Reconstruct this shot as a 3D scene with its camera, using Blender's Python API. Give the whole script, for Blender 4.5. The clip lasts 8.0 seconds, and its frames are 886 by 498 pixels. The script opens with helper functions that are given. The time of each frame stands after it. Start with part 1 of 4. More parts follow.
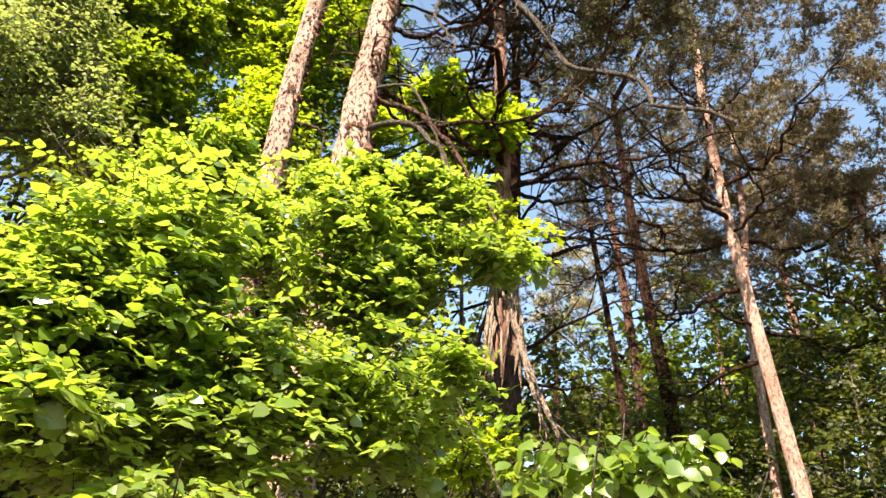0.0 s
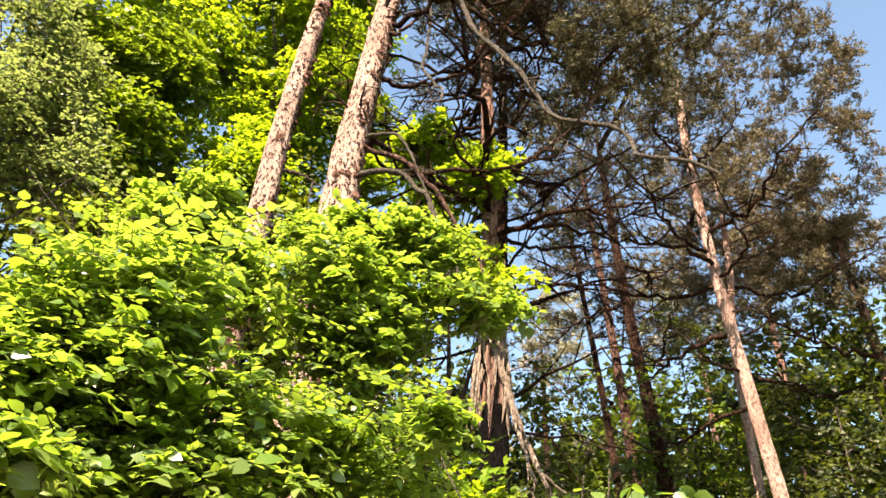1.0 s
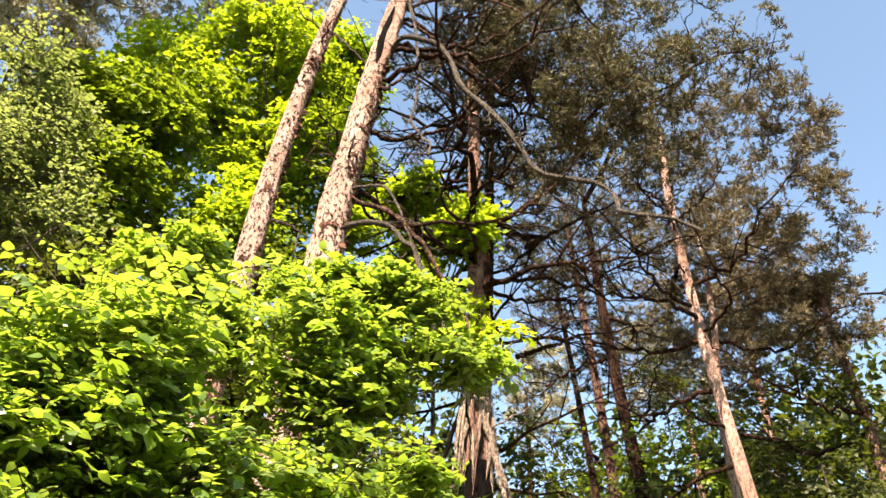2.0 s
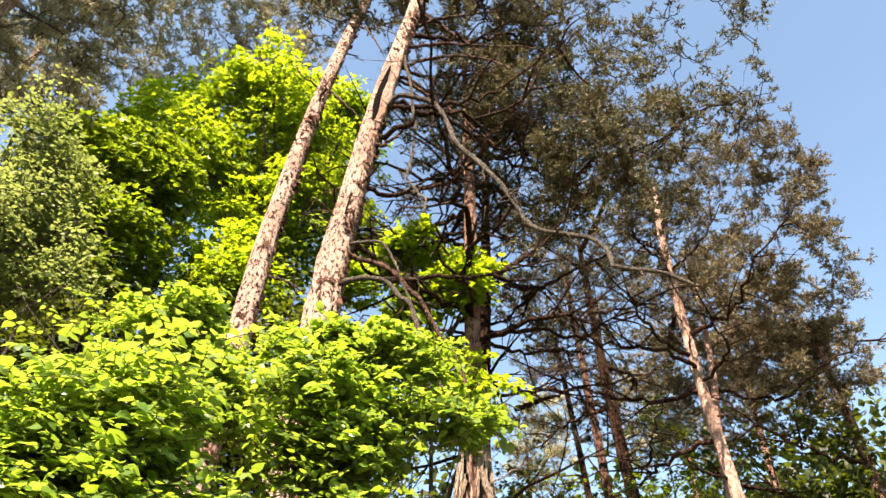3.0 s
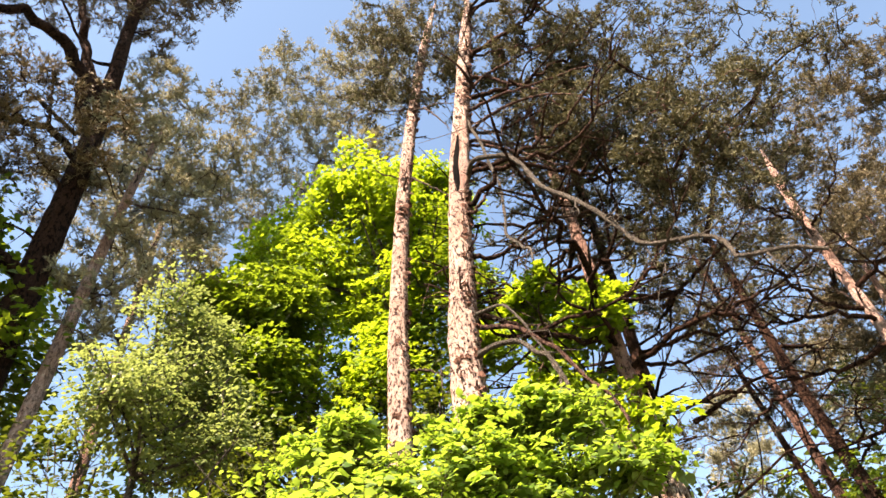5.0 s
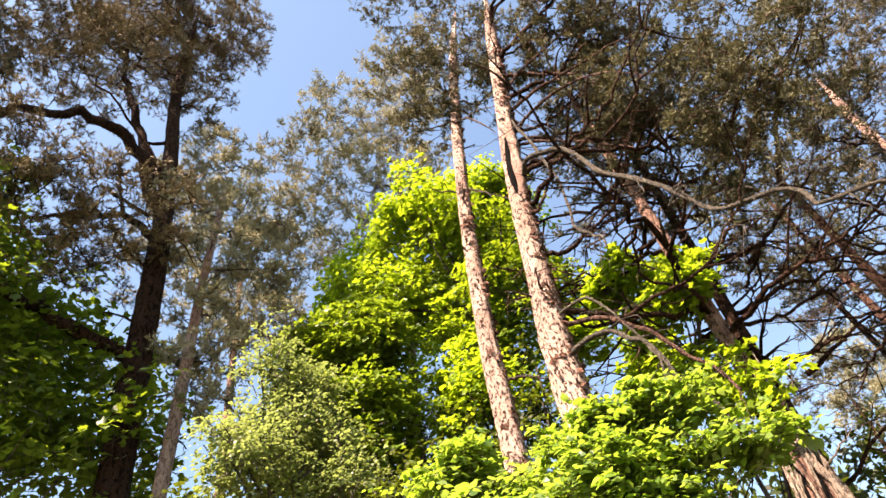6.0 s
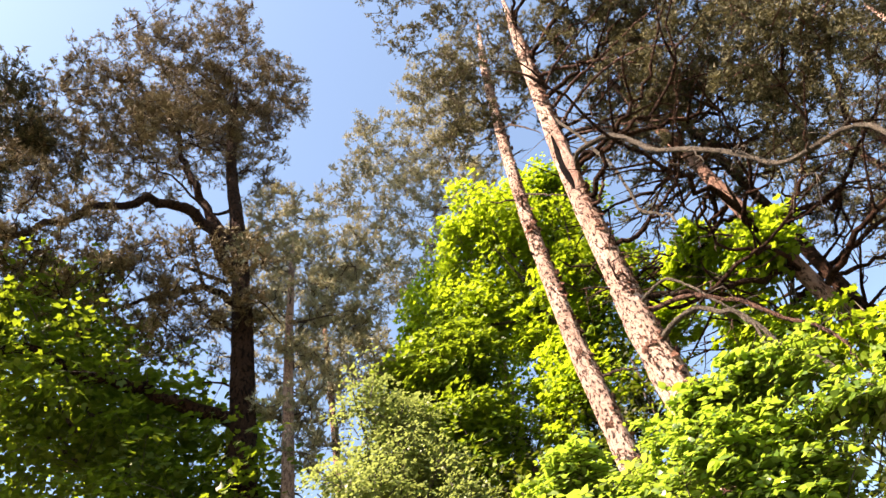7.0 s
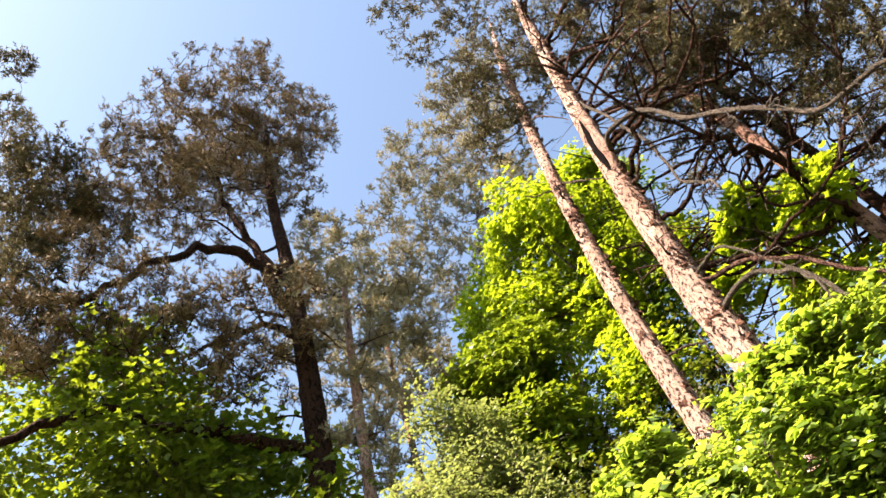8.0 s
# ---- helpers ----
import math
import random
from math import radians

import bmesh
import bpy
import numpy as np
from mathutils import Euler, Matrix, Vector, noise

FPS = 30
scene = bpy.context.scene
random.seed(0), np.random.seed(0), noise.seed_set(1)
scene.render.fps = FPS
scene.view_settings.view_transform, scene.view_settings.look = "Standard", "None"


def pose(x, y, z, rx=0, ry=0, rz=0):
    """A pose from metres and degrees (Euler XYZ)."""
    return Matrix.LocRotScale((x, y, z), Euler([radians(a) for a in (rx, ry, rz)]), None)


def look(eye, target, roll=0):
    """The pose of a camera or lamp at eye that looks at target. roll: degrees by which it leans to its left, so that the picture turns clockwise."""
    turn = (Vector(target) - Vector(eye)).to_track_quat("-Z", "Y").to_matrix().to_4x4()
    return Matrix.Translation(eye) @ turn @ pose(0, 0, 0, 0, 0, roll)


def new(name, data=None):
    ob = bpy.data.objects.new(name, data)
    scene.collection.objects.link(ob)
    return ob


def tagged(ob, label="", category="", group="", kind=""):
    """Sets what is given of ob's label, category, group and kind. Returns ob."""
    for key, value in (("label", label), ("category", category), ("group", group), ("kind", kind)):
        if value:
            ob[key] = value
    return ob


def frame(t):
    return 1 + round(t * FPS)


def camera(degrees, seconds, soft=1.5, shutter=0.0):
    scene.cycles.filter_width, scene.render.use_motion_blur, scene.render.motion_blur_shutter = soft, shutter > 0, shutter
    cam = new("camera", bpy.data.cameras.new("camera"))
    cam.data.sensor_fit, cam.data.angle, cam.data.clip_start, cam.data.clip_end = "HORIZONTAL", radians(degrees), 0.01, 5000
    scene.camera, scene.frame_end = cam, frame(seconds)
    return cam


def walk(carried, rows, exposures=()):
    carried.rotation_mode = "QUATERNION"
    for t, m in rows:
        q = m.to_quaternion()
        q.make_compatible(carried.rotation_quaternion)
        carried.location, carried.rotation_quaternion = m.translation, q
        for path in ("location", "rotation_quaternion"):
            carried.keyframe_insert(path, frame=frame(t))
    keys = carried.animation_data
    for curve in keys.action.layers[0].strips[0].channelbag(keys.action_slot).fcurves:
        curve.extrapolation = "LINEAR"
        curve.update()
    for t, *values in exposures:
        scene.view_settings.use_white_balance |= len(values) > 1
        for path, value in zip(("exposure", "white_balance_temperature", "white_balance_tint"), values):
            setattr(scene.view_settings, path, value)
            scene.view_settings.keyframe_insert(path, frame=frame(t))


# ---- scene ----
PATH = [
    (0.0, -0.029, 0.115, 1.571, 120.29, -3.00, -1.86),
    (0.5, -0.018, 0.089, 1.592, 122.16, -2.56, -2.03),
    (1.0, -0.010, 0.082, 1.600, 123.92, -2.54, -2.67),
    (1.5, -0.009, 0.065, 1.608, 125.49, -2.70, -3.39),
    (1.7, -0.012, 0.067, 1.615, 126.56, -2.62, -3.66),
    (2.8, -0.007, -0.064, 1.633, 131.14, -2.31, -4.70),
    (3.0, 0.006, -0.080, 1.639, 131.89, -1.95, -3.78),
    (3.5, 0.045, -0.105, 1.665, 133.58, -0.52, -0.43),
    (4.0, 0.112, -0.146, 1.674, 134.63, 1.40, 4.66),
    (4.5, 0.163, -0.201, 1.684, 135.42, 2.99, 10.79),
    (4.7, 0.178, -0.217, 1.687, 135.79, 3.53, 13.11),
    (5.8, 0.200, -0.449, 1.739, 137.36, 7.98, 26.78),
    (6.0, 0.206, -0.455, 1.746, 137.77, 8.64, 29.22),
    (6.5, 0.249, -0.433, 1.739, 139.56, 9.98, 35.41),
    (7.0, 0.262, -0.441, 1.741, 141.27, 11.61, 41.89),
    (7.5, 0.285, -0.411, 1.766, 142.60, 12.54, 46.67),
    (8.0, 0.345, -0.380, 1.756, 143.76, 13.78, 51.83),
]
cam = camera(65.00, 8.0, soft=1.5)
walk(cam, [(r[0], pose(*r[1:])) for r in PATH], exposures=[(0.0, 2.52, 8300, 30), (3.5, 2.52, 8300, 31), (4.5, 2.55, 8300, 33), (6.0, 2.58, 8300, 36), (8.0, 2.55, 8300, 36)])

# ---- world and sun ----
SUN_AZ, SUN_EL = -160.0, 50.0       # bearing clockwise from the first view, elevation
world = bpy.data.worlds.new("sky")
scene.world = world
world.use_nodes = True
wn = world.node_tree.nodes
sky = wn.new("ShaderNodeTexSky")
sky.sky_type = "NISHITA"
sky.sun_disc = False
sky.sun_elevation = radians(SUN_EL)
sky.sun_rotation = radians(SUN_AZ)
sky.air_density, sky.dust_density, sky.ozone_density = 1.0, 0.9, 1.0
wn["Background"].inputs["Strength"].default_value = 0.068
haze = wn.new("ShaderNodeMix")
haze.data_type, haze.blend_type = "RGBA", "MULTIPLY"
haze.inputs["Factor"].default_value = 1.0
haze.inputs[7].default_value = (0.83, 1.15, 1.12, 1)
world.node_tree.links.new(sky.outputs["Color"], haze.inputs[6])
world.node_tree.links.new(haze.outputs[2], wn["Background"].inputs["Color"])
sun_way = Vector((math.sin(radians(SUN_AZ)) * math.cos(radians(SUN_EL)),
                  math.cos(radians(SUN_AZ)) * math.cos(radians(SUN_EL)), math.sin(radians(SUN_EL))))
sun = new("sun", bpy.data.lights.new("sun", "SUN"))
sun.data.energy, sun.data.angle, sun.data.color = 5.0, radians(0.53), (1.0, 0.95, 0.86)
sun.matrix_world = look(sun_way * 60, (0, 0, 0))


# ---- materials ----
def material(name):
    m = bpy.data.materials.new(name)
    m.use_nodes = True
    t = m.node_tree
    t.nodes.clear()
    return m, t, t.nodes.new, t.links.new


def ramp(node, stops):
    cr = node.color_ramp
    while len(cr.elements) < len(stops):
        cr.elements.new(0.5)
    for e, (p, c) in zip(cr.elements, stops):
        e.position, e.color = p, (*c, 1)


def leaf_material(name, dark, mid, light, through_col, trans=0.45, rough=0.45, gloss=0.25, single=False):
    """Leaves: a diffuse face with light coming through, a thin waxy gloss, and colour that varies leaf by leaf and tree part by part."""
    m, t, nn, ln = material(name)
    geo, tc = nn("ShaderNodeNewGeometry"), nn("ShaderNodeTexCoord")
    big = nn("ShaderNodeTexNoise")
    big.inputs["Scale"].default_value = 0.9
    ln(tc.outputs["Object"], big.inputs["Vector"])
    mix = nn("ShaderNodeMath")
    mix.operation = "MULTIPLY_ADD"
    mix.inputs[1].default_value = 0.40
    ln((nn("ShaderNodeObjectInfo") if single else geo).outputs["Random" if single else "Random Per Island"], mix.inputs[0])
    half = nn("ShaderNodeMath")
    half.operation = "MULTIPLY"
    half.inputs[1].default_value = 0.55
    ln(big.outputs["Fac"], half.inputs[0])
    ln(half.outputs[0], mix.inputs[2])
    cr = nn("ShaderNodeValToRGB")
    # End stops put shadow among the leaves and sun glare into leaf tones.
    ramp(cr, [(0.12, dark), (0.45, mid), (0.78, light), (0.97, tuple(min(0.6, 1.35 * c + 0.03) for c in light))])
    ln(mix.outputs[0], cr.inputs["Fac"])
    dif = nn("ShaderNodeBsdfPrincipled")
    dif.inputs["Roughness"].default_value = rough
    dif.inputs["Specular IOR Level"].default_value = gloss
    ln(cr.outputs["Color"], dif.inputs["Base Color"])
    tr = nn("ShaderNodeBsdfTranslucent")
    tint = nn("ShaderNodeMix")
    tint.data_type, tint.blend_type = "RGBA", "MIX"
    tint.inputs["Factor"].default_value = 0.55
    ln(cr.outputs["Color"], tint.inputs[6])
    tint.inputs[7].default_value = (*through_col, 1)
    ln(tint.outputs[2], tr.inputs["Color"])
    sh = nn("ShaderNodeMixShader")
    sh.inputs[0].default_value = trans
    ln(dif.outputs[0], sh.inputs[1])
    ln(tr.outputs[0], sh.inputs[2])
    out = nn("ShaderNodeOutputMaterial")
    ln(sh.outputs[0], out.inputs["Surface"])
    return m


def bark_material(name, groove, plate, pale, scale=1.0, rough=0.85, fleck=0.85, shine=0.2):
    """Bark: long plates parted by dark grooves, flaky pale scales, lichen-sized blotches and relief."""
    m, t, nn, ln = material(name)
    tc = nn("ShaderNodeTexCoord")
    mp = nn("ShaderNodeMapping")
    mp.inputs["Scale"].default_value = (scale * 16, scale * 16, scale * 5)
    ln(tc.outputs["Object"], mp.inputs["Vector"])
    warp = nn("ShaderNodeTexNoise")
    warp.inputs["Scale"].default_value = 2.0
    warp.inputs["Detail"].default_value = 4
    ln(mp.outputs[0], warp.inputs["Vector"])
    add = nn("ShaderNodeMix")
    add.data_type, add.blend_type = "RGBA", "ADD"
    add.inputs["Factor"].default_value = 0.5
    ln(mp.outputs[0], add.inputs[6])
    ln(warp.outputs["Color"], add.inputs[7])
    vor = nn("ShaderNodeTexVoronoi")
    vor.feature = "DISTANCE_TO_EDGE"
    vor.inputs["Scale"].default_value = 1.0
    ln(add.outputs[2], vor.inputs["Vector"])
    fine = nn("ShaderNodeTexNoise")
    fine.inputs["Scale"].default_value = 3.5
    fine.inputs["Detail"].default_value = 6
    fine.inputs["Roughness"].default_value = 0.7
    ln(mp.outputs[0], fine.inputs["Vector"])
    blotch = nn("ShaderNodeTexNoise")
    blotch.inputs["Scale"].default_value = 1.4
    blotch.inputs["Detail"].default_value = 3
    ln(tc.outputs["Object"], blotch.inputs["Vector"])
    tone = nn("ShaderNodeValToRGB")
    ramp(tone, [(0.38, plate), (0.62, pale)])
    sumn = nn("ShaderNodeMath")
    sumn.operation = "MULTIPLY_ADD"
    sumn.inputs[1].default_value = 0.5
    ln(fine.outputs["Fac"], sumn.inputs[0])
    hb = nn("ShaderNodeMath")
    hb.operation = "MULTIPLY"
    hb.inputs[1].default_value = 0.5
    ln(blotch.outputs["Fac"], hb.inputs[0])
    ln(hb.outputs[0], sumn.inputs[2])
    ln(sumn.outputs[0], tone.inputs["Fac"])
    gro = nn("ShaderNodeValToRGB")
    ramp(gro, [(0.0, (0.4, 0.4, 0.4)), (0.035, (0, 0, 0))])
    ln(vor.outputs["Distance"], gro.inputs["Fac"])
    flake = nn("ShaderNodeTexNoise")
    flake.inputs["Scale"].default_value = 1.1
    flake.inputs["Detail"].default_value = 8
    flake.inputs["Roughness"].default_value = 0.74
    squash = nn("ShaderNodeMapping")
    squash.inputs["Scale"].default_value = (1, 1, 1.5)
    ln(mp.outputs[0], squash.inputs["Vector"])
    ln(squash.outputs[0], flake.inputs["Vector"])
    spot = nn("ShaderNodeValToRGB")
    ramp(spot, [(0.515, (0, 0, 0)), (0.55, (1, 1, 1))])
    ln(flake.outputs["Fac"], spot.inputs["Fac"])
    mx = nn("ShaderNodeMath")
    mx.operation = "MAXIMUM"
    ln(gro.outputs["Color"], mx.inputs[0])
    sc = nn("ShaderNodeMath")
    sc.operation = "MULTIPLY"
    sc.inputs[1].default_value = fleck
    ln(spot.outputs["Color"], sc.inputs[0])
    ln(sc.outputs[0], mx.inputs[1])
    col = nn("ShaderNodeMix")
    col.data_type = "RGBA"
    ln(mx.outputs[0], col.inputs["Factor"])
    ln(tone.outputs["Color"], col.inputs[6])
    col.inputs[7].default_value = (*groove, 1)
    b = nn("ShaderNodeBsdfPrincipled")
    b.inputs["Roughness"].default_value = rough
    b.inputs["Specular IOR Level"].default_value = shine
    ln(col.outputs[2], b.inputs["Base Color"])
    bump = nn("ShaderNodeBump")
    bump.inputs["Strength"].default_value = 1.0
    bump.inputs["Distance"].default_value = 0.08
    hgt = nn("ShaderNodeMath")
    hgt.operation = "SUBTRACT"
    ln(fine.outputs["Fac"], hgt.inputs[0])
    ln(mx.outputs[0], hgt.inputs[1])
    ln(hgt.outputs[0], bump.inputs["Height"])
    ln(bump.outputs[0], b.inputs["Normal"])
    out = nn("ShaderNodeOutputMaterial")
    ln(b.outputs[0], out.inputs["Surface"])
    return m


BARK_PALE = bark_material("pine_bark_pale", (0.040, 0.019, 0.014), (0.40, 0.245, 0.175), (0.70, 0.545, 0.445), scale=1.5, fleck=1.0)
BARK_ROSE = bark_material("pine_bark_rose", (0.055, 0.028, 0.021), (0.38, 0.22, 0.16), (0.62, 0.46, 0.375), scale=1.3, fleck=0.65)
BARK_RED = bark_material("pine_bark_red", (0.040, 0.020, 0.014), (0.18, 0.088, 0.060), (0.33, 0.21, 0.155), fleck=0.9)
SCALES = bark_material("loose_bark_scales", (0.020, 0.010, 0.007), (0.12, 0.055, 0.036), (0.24, 0.13, 0.09), fleck=0.9, shine=0.08)
# Umber and dark bark: the shade on these trunks is put into the colour.
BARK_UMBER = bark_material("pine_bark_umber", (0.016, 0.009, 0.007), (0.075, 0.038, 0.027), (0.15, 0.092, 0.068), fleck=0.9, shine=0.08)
BARK_DARK_SHADED = bark_material("pine_bark_dark_shaded", (0.008, 0.005, 0.004), (0.030, 0.016, 0.010), (0.070, 0.040, 0.027), shine=0.04)
BARK_GREY = bark_material("broadleaf_bark", (0.018, 0.016, 0.012), (0.075, 0.062, 0.046), (0.15, 0.13, 0.10))
TWIG = bark_material("twig_bark", (0.012, 0.009, 0.007), (0.060, 0.038, 0.026), (0.13, 0.088, 0.062), scale=2)
DEAD = bark_material("dead_wood", (0.01968, 0.0164, 0.01181), (0.06888, 0.05904, 0.04067), (0.1378, 0.1214, 0.09184), scale=1.6, fleck=0.6)
BLACK_WOOD = bark_material("black_wood", (0.001, 0.001, 0.001), (0.004, 0.0035, 0.003), (0.009, 0.008, 0.007), shine=0.03)
SPLINTER = bark_material("torn_wood", (0.08, 0.06, 0.045), (0.27, 0.21, 0.155), (0.48, 0.40, 0.31), scale=1.5)

NEEDLES = leaf_material("pine_needles", (0.0075, 0.0085, 0.0045), (0.041, 0.043, 0.022), (0.175, 0.172, 0.095), (0.14, 0.13, 0.045), 0.18, 0.6, 0.1)
NEEDLES_BROWN = leaf_material("pine_needles_brown", (0.01344, 0.01218, 0.0063), (0.0756, 0.0672, 0.03612), (0.2688, 0.2352, 0.1428), (0.1932, 0.1554, 0.0672), 0.20, 0.6, 0.1)
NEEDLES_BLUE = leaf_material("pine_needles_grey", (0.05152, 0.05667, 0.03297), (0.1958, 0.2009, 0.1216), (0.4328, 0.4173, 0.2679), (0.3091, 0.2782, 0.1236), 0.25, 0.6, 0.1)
NEEDLES_TAN = leaf_material("pine_needles_tan", (0.0161, 0.01275, 0.006037), (0.09727, 0.0805, 0.04025), (0.3086, 0.2583, 0.1476), (0.1878, 0.1476, 0.06037), 0.05, 0.6, 0.08)
HAZEL = leaf_material("hazel_leaves", (0.025, 0.072, 0.010), (0.0774, 0.1634, 0.02236), (0.170, 0.236, 0.072), (0.3096, 0.4816, 0.0301), 0.55, 0.32, 0.9)
HAZEL_SINGLE = leaf_material("hazel_leaf", (0.025, 0.072, 0.010), (0.0774, 0.1634, 0.02236), (0.170, 0.236, 0.072), (0.3096, 0.4816, 0.0301), 0.55, 0.32, 0.9, True)
MAPLE = leaf_material("maple_leaves", (0.019, 0.0607, 0.00581), (0.0924, 0.1892, 0.01584), (0.176, 0.2596, 0.022), (0.3784, 0.5368, 0.0176), 0.56, 0.45)
# Dark faces, bright through-colour: shade and backlight put into the leaf tones.
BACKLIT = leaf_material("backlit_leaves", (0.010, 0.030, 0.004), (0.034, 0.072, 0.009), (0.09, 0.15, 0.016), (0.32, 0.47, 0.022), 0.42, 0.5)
# One green for the maple's shaded side and sunlit shrubs, light put into colour.
MID_GREEN = leaf_material("mid_green_leaves", (0.0096, 0.03, 0.0036), (0.062, 0.125, 0.012), (0.15, 0.225, 0.022), (0.30, 0.45, 0.02), 0.42, 0.45)
BIRCH = leaf_material("birch_leaves", (0.050, 0.088, 0.022), (0.108, 0.152, 0.046), (0.175, 0.212, 0.075), (0.26, 0.35, 0.075), 0.48, 0.4)
# Very low leaf colours: the shade under the pines is put into them.
UNDER_SHADE = leaf_material("shaded_undergrowth_leaves", (0.002797, 0.005994, 0.001199), (0.01598, 0.02797, 0.004662), (0.06127, 0.08325, 0.01332), (0.1332, 0.1865, 0.01332), 0.40, 0.5)


def ground_material():
    m, t, nn, ln = material("forest_floor")
    tc = nn("ShaderNodeTexCoord")
    a, b = nn("ShaderNodeTexNoise"), nn("ShaderNodeTexNoise")
    a.inputs["Scale"].default_value, b.inputs["Scale"].default_value = 0.5, 22
    b.inputs["Detail"].default_value = 6
    ln(tc.outputs["Object"], a.inputs["Vector"])
    ln(tc.outputs["Object"], b.inputs["Vector"])
    add = nn("ShaderNodeMath")
    add.operation = "MULTIPLY_ADD"
    add.inputs[1].default_value = 0.5
    ln(a.outputs["Fac"], add.inputs[0])
    h = nn("ShaderNodeMath")
    h.operation = "MULTIPLY"
    h.inputs[1].default_value = 0.5
    ln(b.outputs["Fac"], h.inputs[0])
    ln(h.outputs[0], add.inputs[2])
    cr = nn("ShaderNodeValToRGB")
    ramp(cr, [(0.35, (0.035, 0.025, 0.014)), (0.5, (0.085, 0.060, 0.032)), (0.65, (0.06, 0.085, 0.025))])
    ln(add.outputs[0], cr.inputs["Fac"])
    p = nn("ShaderNodeBsdfPrincipled")
    p.inputs["Roughness"].default_value = 0.95
    ln(cr.outputs["Color"], p.inputs["Base Color"])
    bp = nn("ShaderNodeBump")
    bp.inputs["Strength"].default_value = 0.6
    ln(b.outputs["Fac"], bp.inputs["Height"])
    ln(bp.outputs[0], p.inputs["Normal"])
    o = nn("ShaderNodeOutputMaterial")
    ln(p.outputs[0], o.inputs["Surface"])
    return m


FLOOR = ground_material()


# ---- geometry helpers ----
class Pile:
    """Vertices and faces of one mesh in the making."""

    def __init__(self):
        self.v, self.f, self.n = [], [], 0

    def add(self, verts, faces):
        self.v.append(np.asarray(verts, dtype=np.float64).reshape(-1, 3))
        self.f.append(np.asarray(faces, dtype=np.int64) + self.n)
        self.n += len(self.v[-1])

    def mesh(self, name, mat, origin=(0, 0, 0), smooth=False):
        me = bpy.data.meshes.new(name)
        v = np.concatenate(self.v) - np.asarray(origin, dtype=np.float64)
        total = np.concatenate([np.full(len(f), f.shape[1]) for f in self.f])
        loops = np.concatenate([f.ravel() for f in self.f])
        me.vertices.add(len(v))
        me.vertices.foreach_set("co", v.astype(np.float32).ravel())
        me.loops.add(len(loops))
        me.loops.foreach_set("vertex_index", loops.astype(np.int32))
        me.polygons.add(len(total))
        me.polygons.foreach_set("loop_start", (np.cumsum(total) - total).astype(np.int32))
        me.polygons.foreach_set("loop_total", total.astype(np.int32))
        me.polygons.foreach_set("use_smooth", np.full(len(total), smooth, dtype=bool))
        me.update(calc_edges=True)
        me.materials.append(mat)
        return me


def part(name, pile, mat, parent, label="", smooth=False):
    """Links a pile as one mesh object under a thing or a part of it."""
    top = parent if parent.parent is None else parent.parent
    ob = new(name, pile.mesh(name, mat, top.location, smooth))
    ob.parent = parent
    return tagged(ob, label)


def thing(name, place, label, category, group="", kind=""):
    ob = new(name)
    ob.location = place
    ob.empty_display_size = 0.2
    return tagged(ob, label, category, group, kind)


def spline(points, n):
    """n points on a smooth curve through the given ones."""
    p = np.asarray([tuple(q) for q in points], dtype=np.float64)
    if len(p) == 2:
        return p[0] + (p[1] - p[0]) * np.linspace(0, 1, n)[:, None]
    e = np.vstack([2 * p[0] - p[1], p, 2 * p[-1] - p[-2]])
    u = np.linspace(0, len(p) - 1 - 1e-9, n)
    i = u.astype(int)
    t = (u - i)[:, None]
    a, b, c, d = e[i], e[i + 1], e[i + 2], e[i + 3]
    return 0.5 * (2 * b + (c - a) * t + (2 * a - 5 * b + 4 * c - d) * t**2 + (3 * b - a - 3 * c + d) * t**3)


def tube(pile, path, radii, sides=6, rough=0.0, rng=None):
    """A tapered limb along a path; rough lets its girth and outline vary."""
    path = np.asarray(path)
    radii = np.broadcast_to(np.asarray(radii, dtype=np.float64), (len(path),))
    d = np.gradient(path, axis=0)
    d /= np.linalg.norm(d, axis=1)[:, None] + 1e-12
    ref = np.where(np.abs(d[:, 2:3]) > 0.9, np.array([[1.0, 0, 0]]), np.array([[0, 0, 1.0]]))
    if (np.abs(d[:, 2]) > 0.9).any() and (np.abs(d[:, 2]) <= 0.9).any():
        ref = np.tile(np.array([[0.6, 0.75, 0.28]]), (len(path), 1))
    a = np.cross(d, ref)
    a /= np.linalg.norm(a, axis=1)[:, None] + 1e-12
    b = np.cross(d, a)
    th = np.linspace(0, 2 * np.pi, sides, endpoint=False)
    r = radii[:, None] * np.ones((1, sides))
    if rough:
        r = r * (1 + rough * rng.standard_normal(r.shape))
    ring = path[:, None] + r[..., None] * (np.cos(th)[None, :, None] * a[:, None] + np.sin(th)[None, :, None] * b[:, None])
    n = len(path)
    i = np.arange(n - 1)[:, None] * sides
    j = np.arange(sides)[None]
    k = (j + 1) % sides
    pile.add(ring.reshape(-1, 3), np.stack([i + j, i + k, i + sides + k, i + sides + j], -1).reshape(-1, 4))
    pile.add(ring[-1], np.arange(sides)[None])


OVATE_V = np.array([(0, 0, 0), (-.30, .17, .05), (0, .20, -.01), (.30, .17, .05), (-.44, .48, .05), (0, .50, -.04), (.44, .48, .05), (-.29, .80, -.03), (0, .82, -.09), (.29, .80, -.03), (0, 1.08, -.17)])
OVATE_F = np.array([(0, 2, 1), (0, 3, 2), (1, 2, 5), (1, 5, 4), (2, 3, 6), (2, 6, 5), (4, 5, 8), (4, 8, 7), (5, 6, 9), (5, 9, 8), (7, 8, 10), (8, 9, 10)])
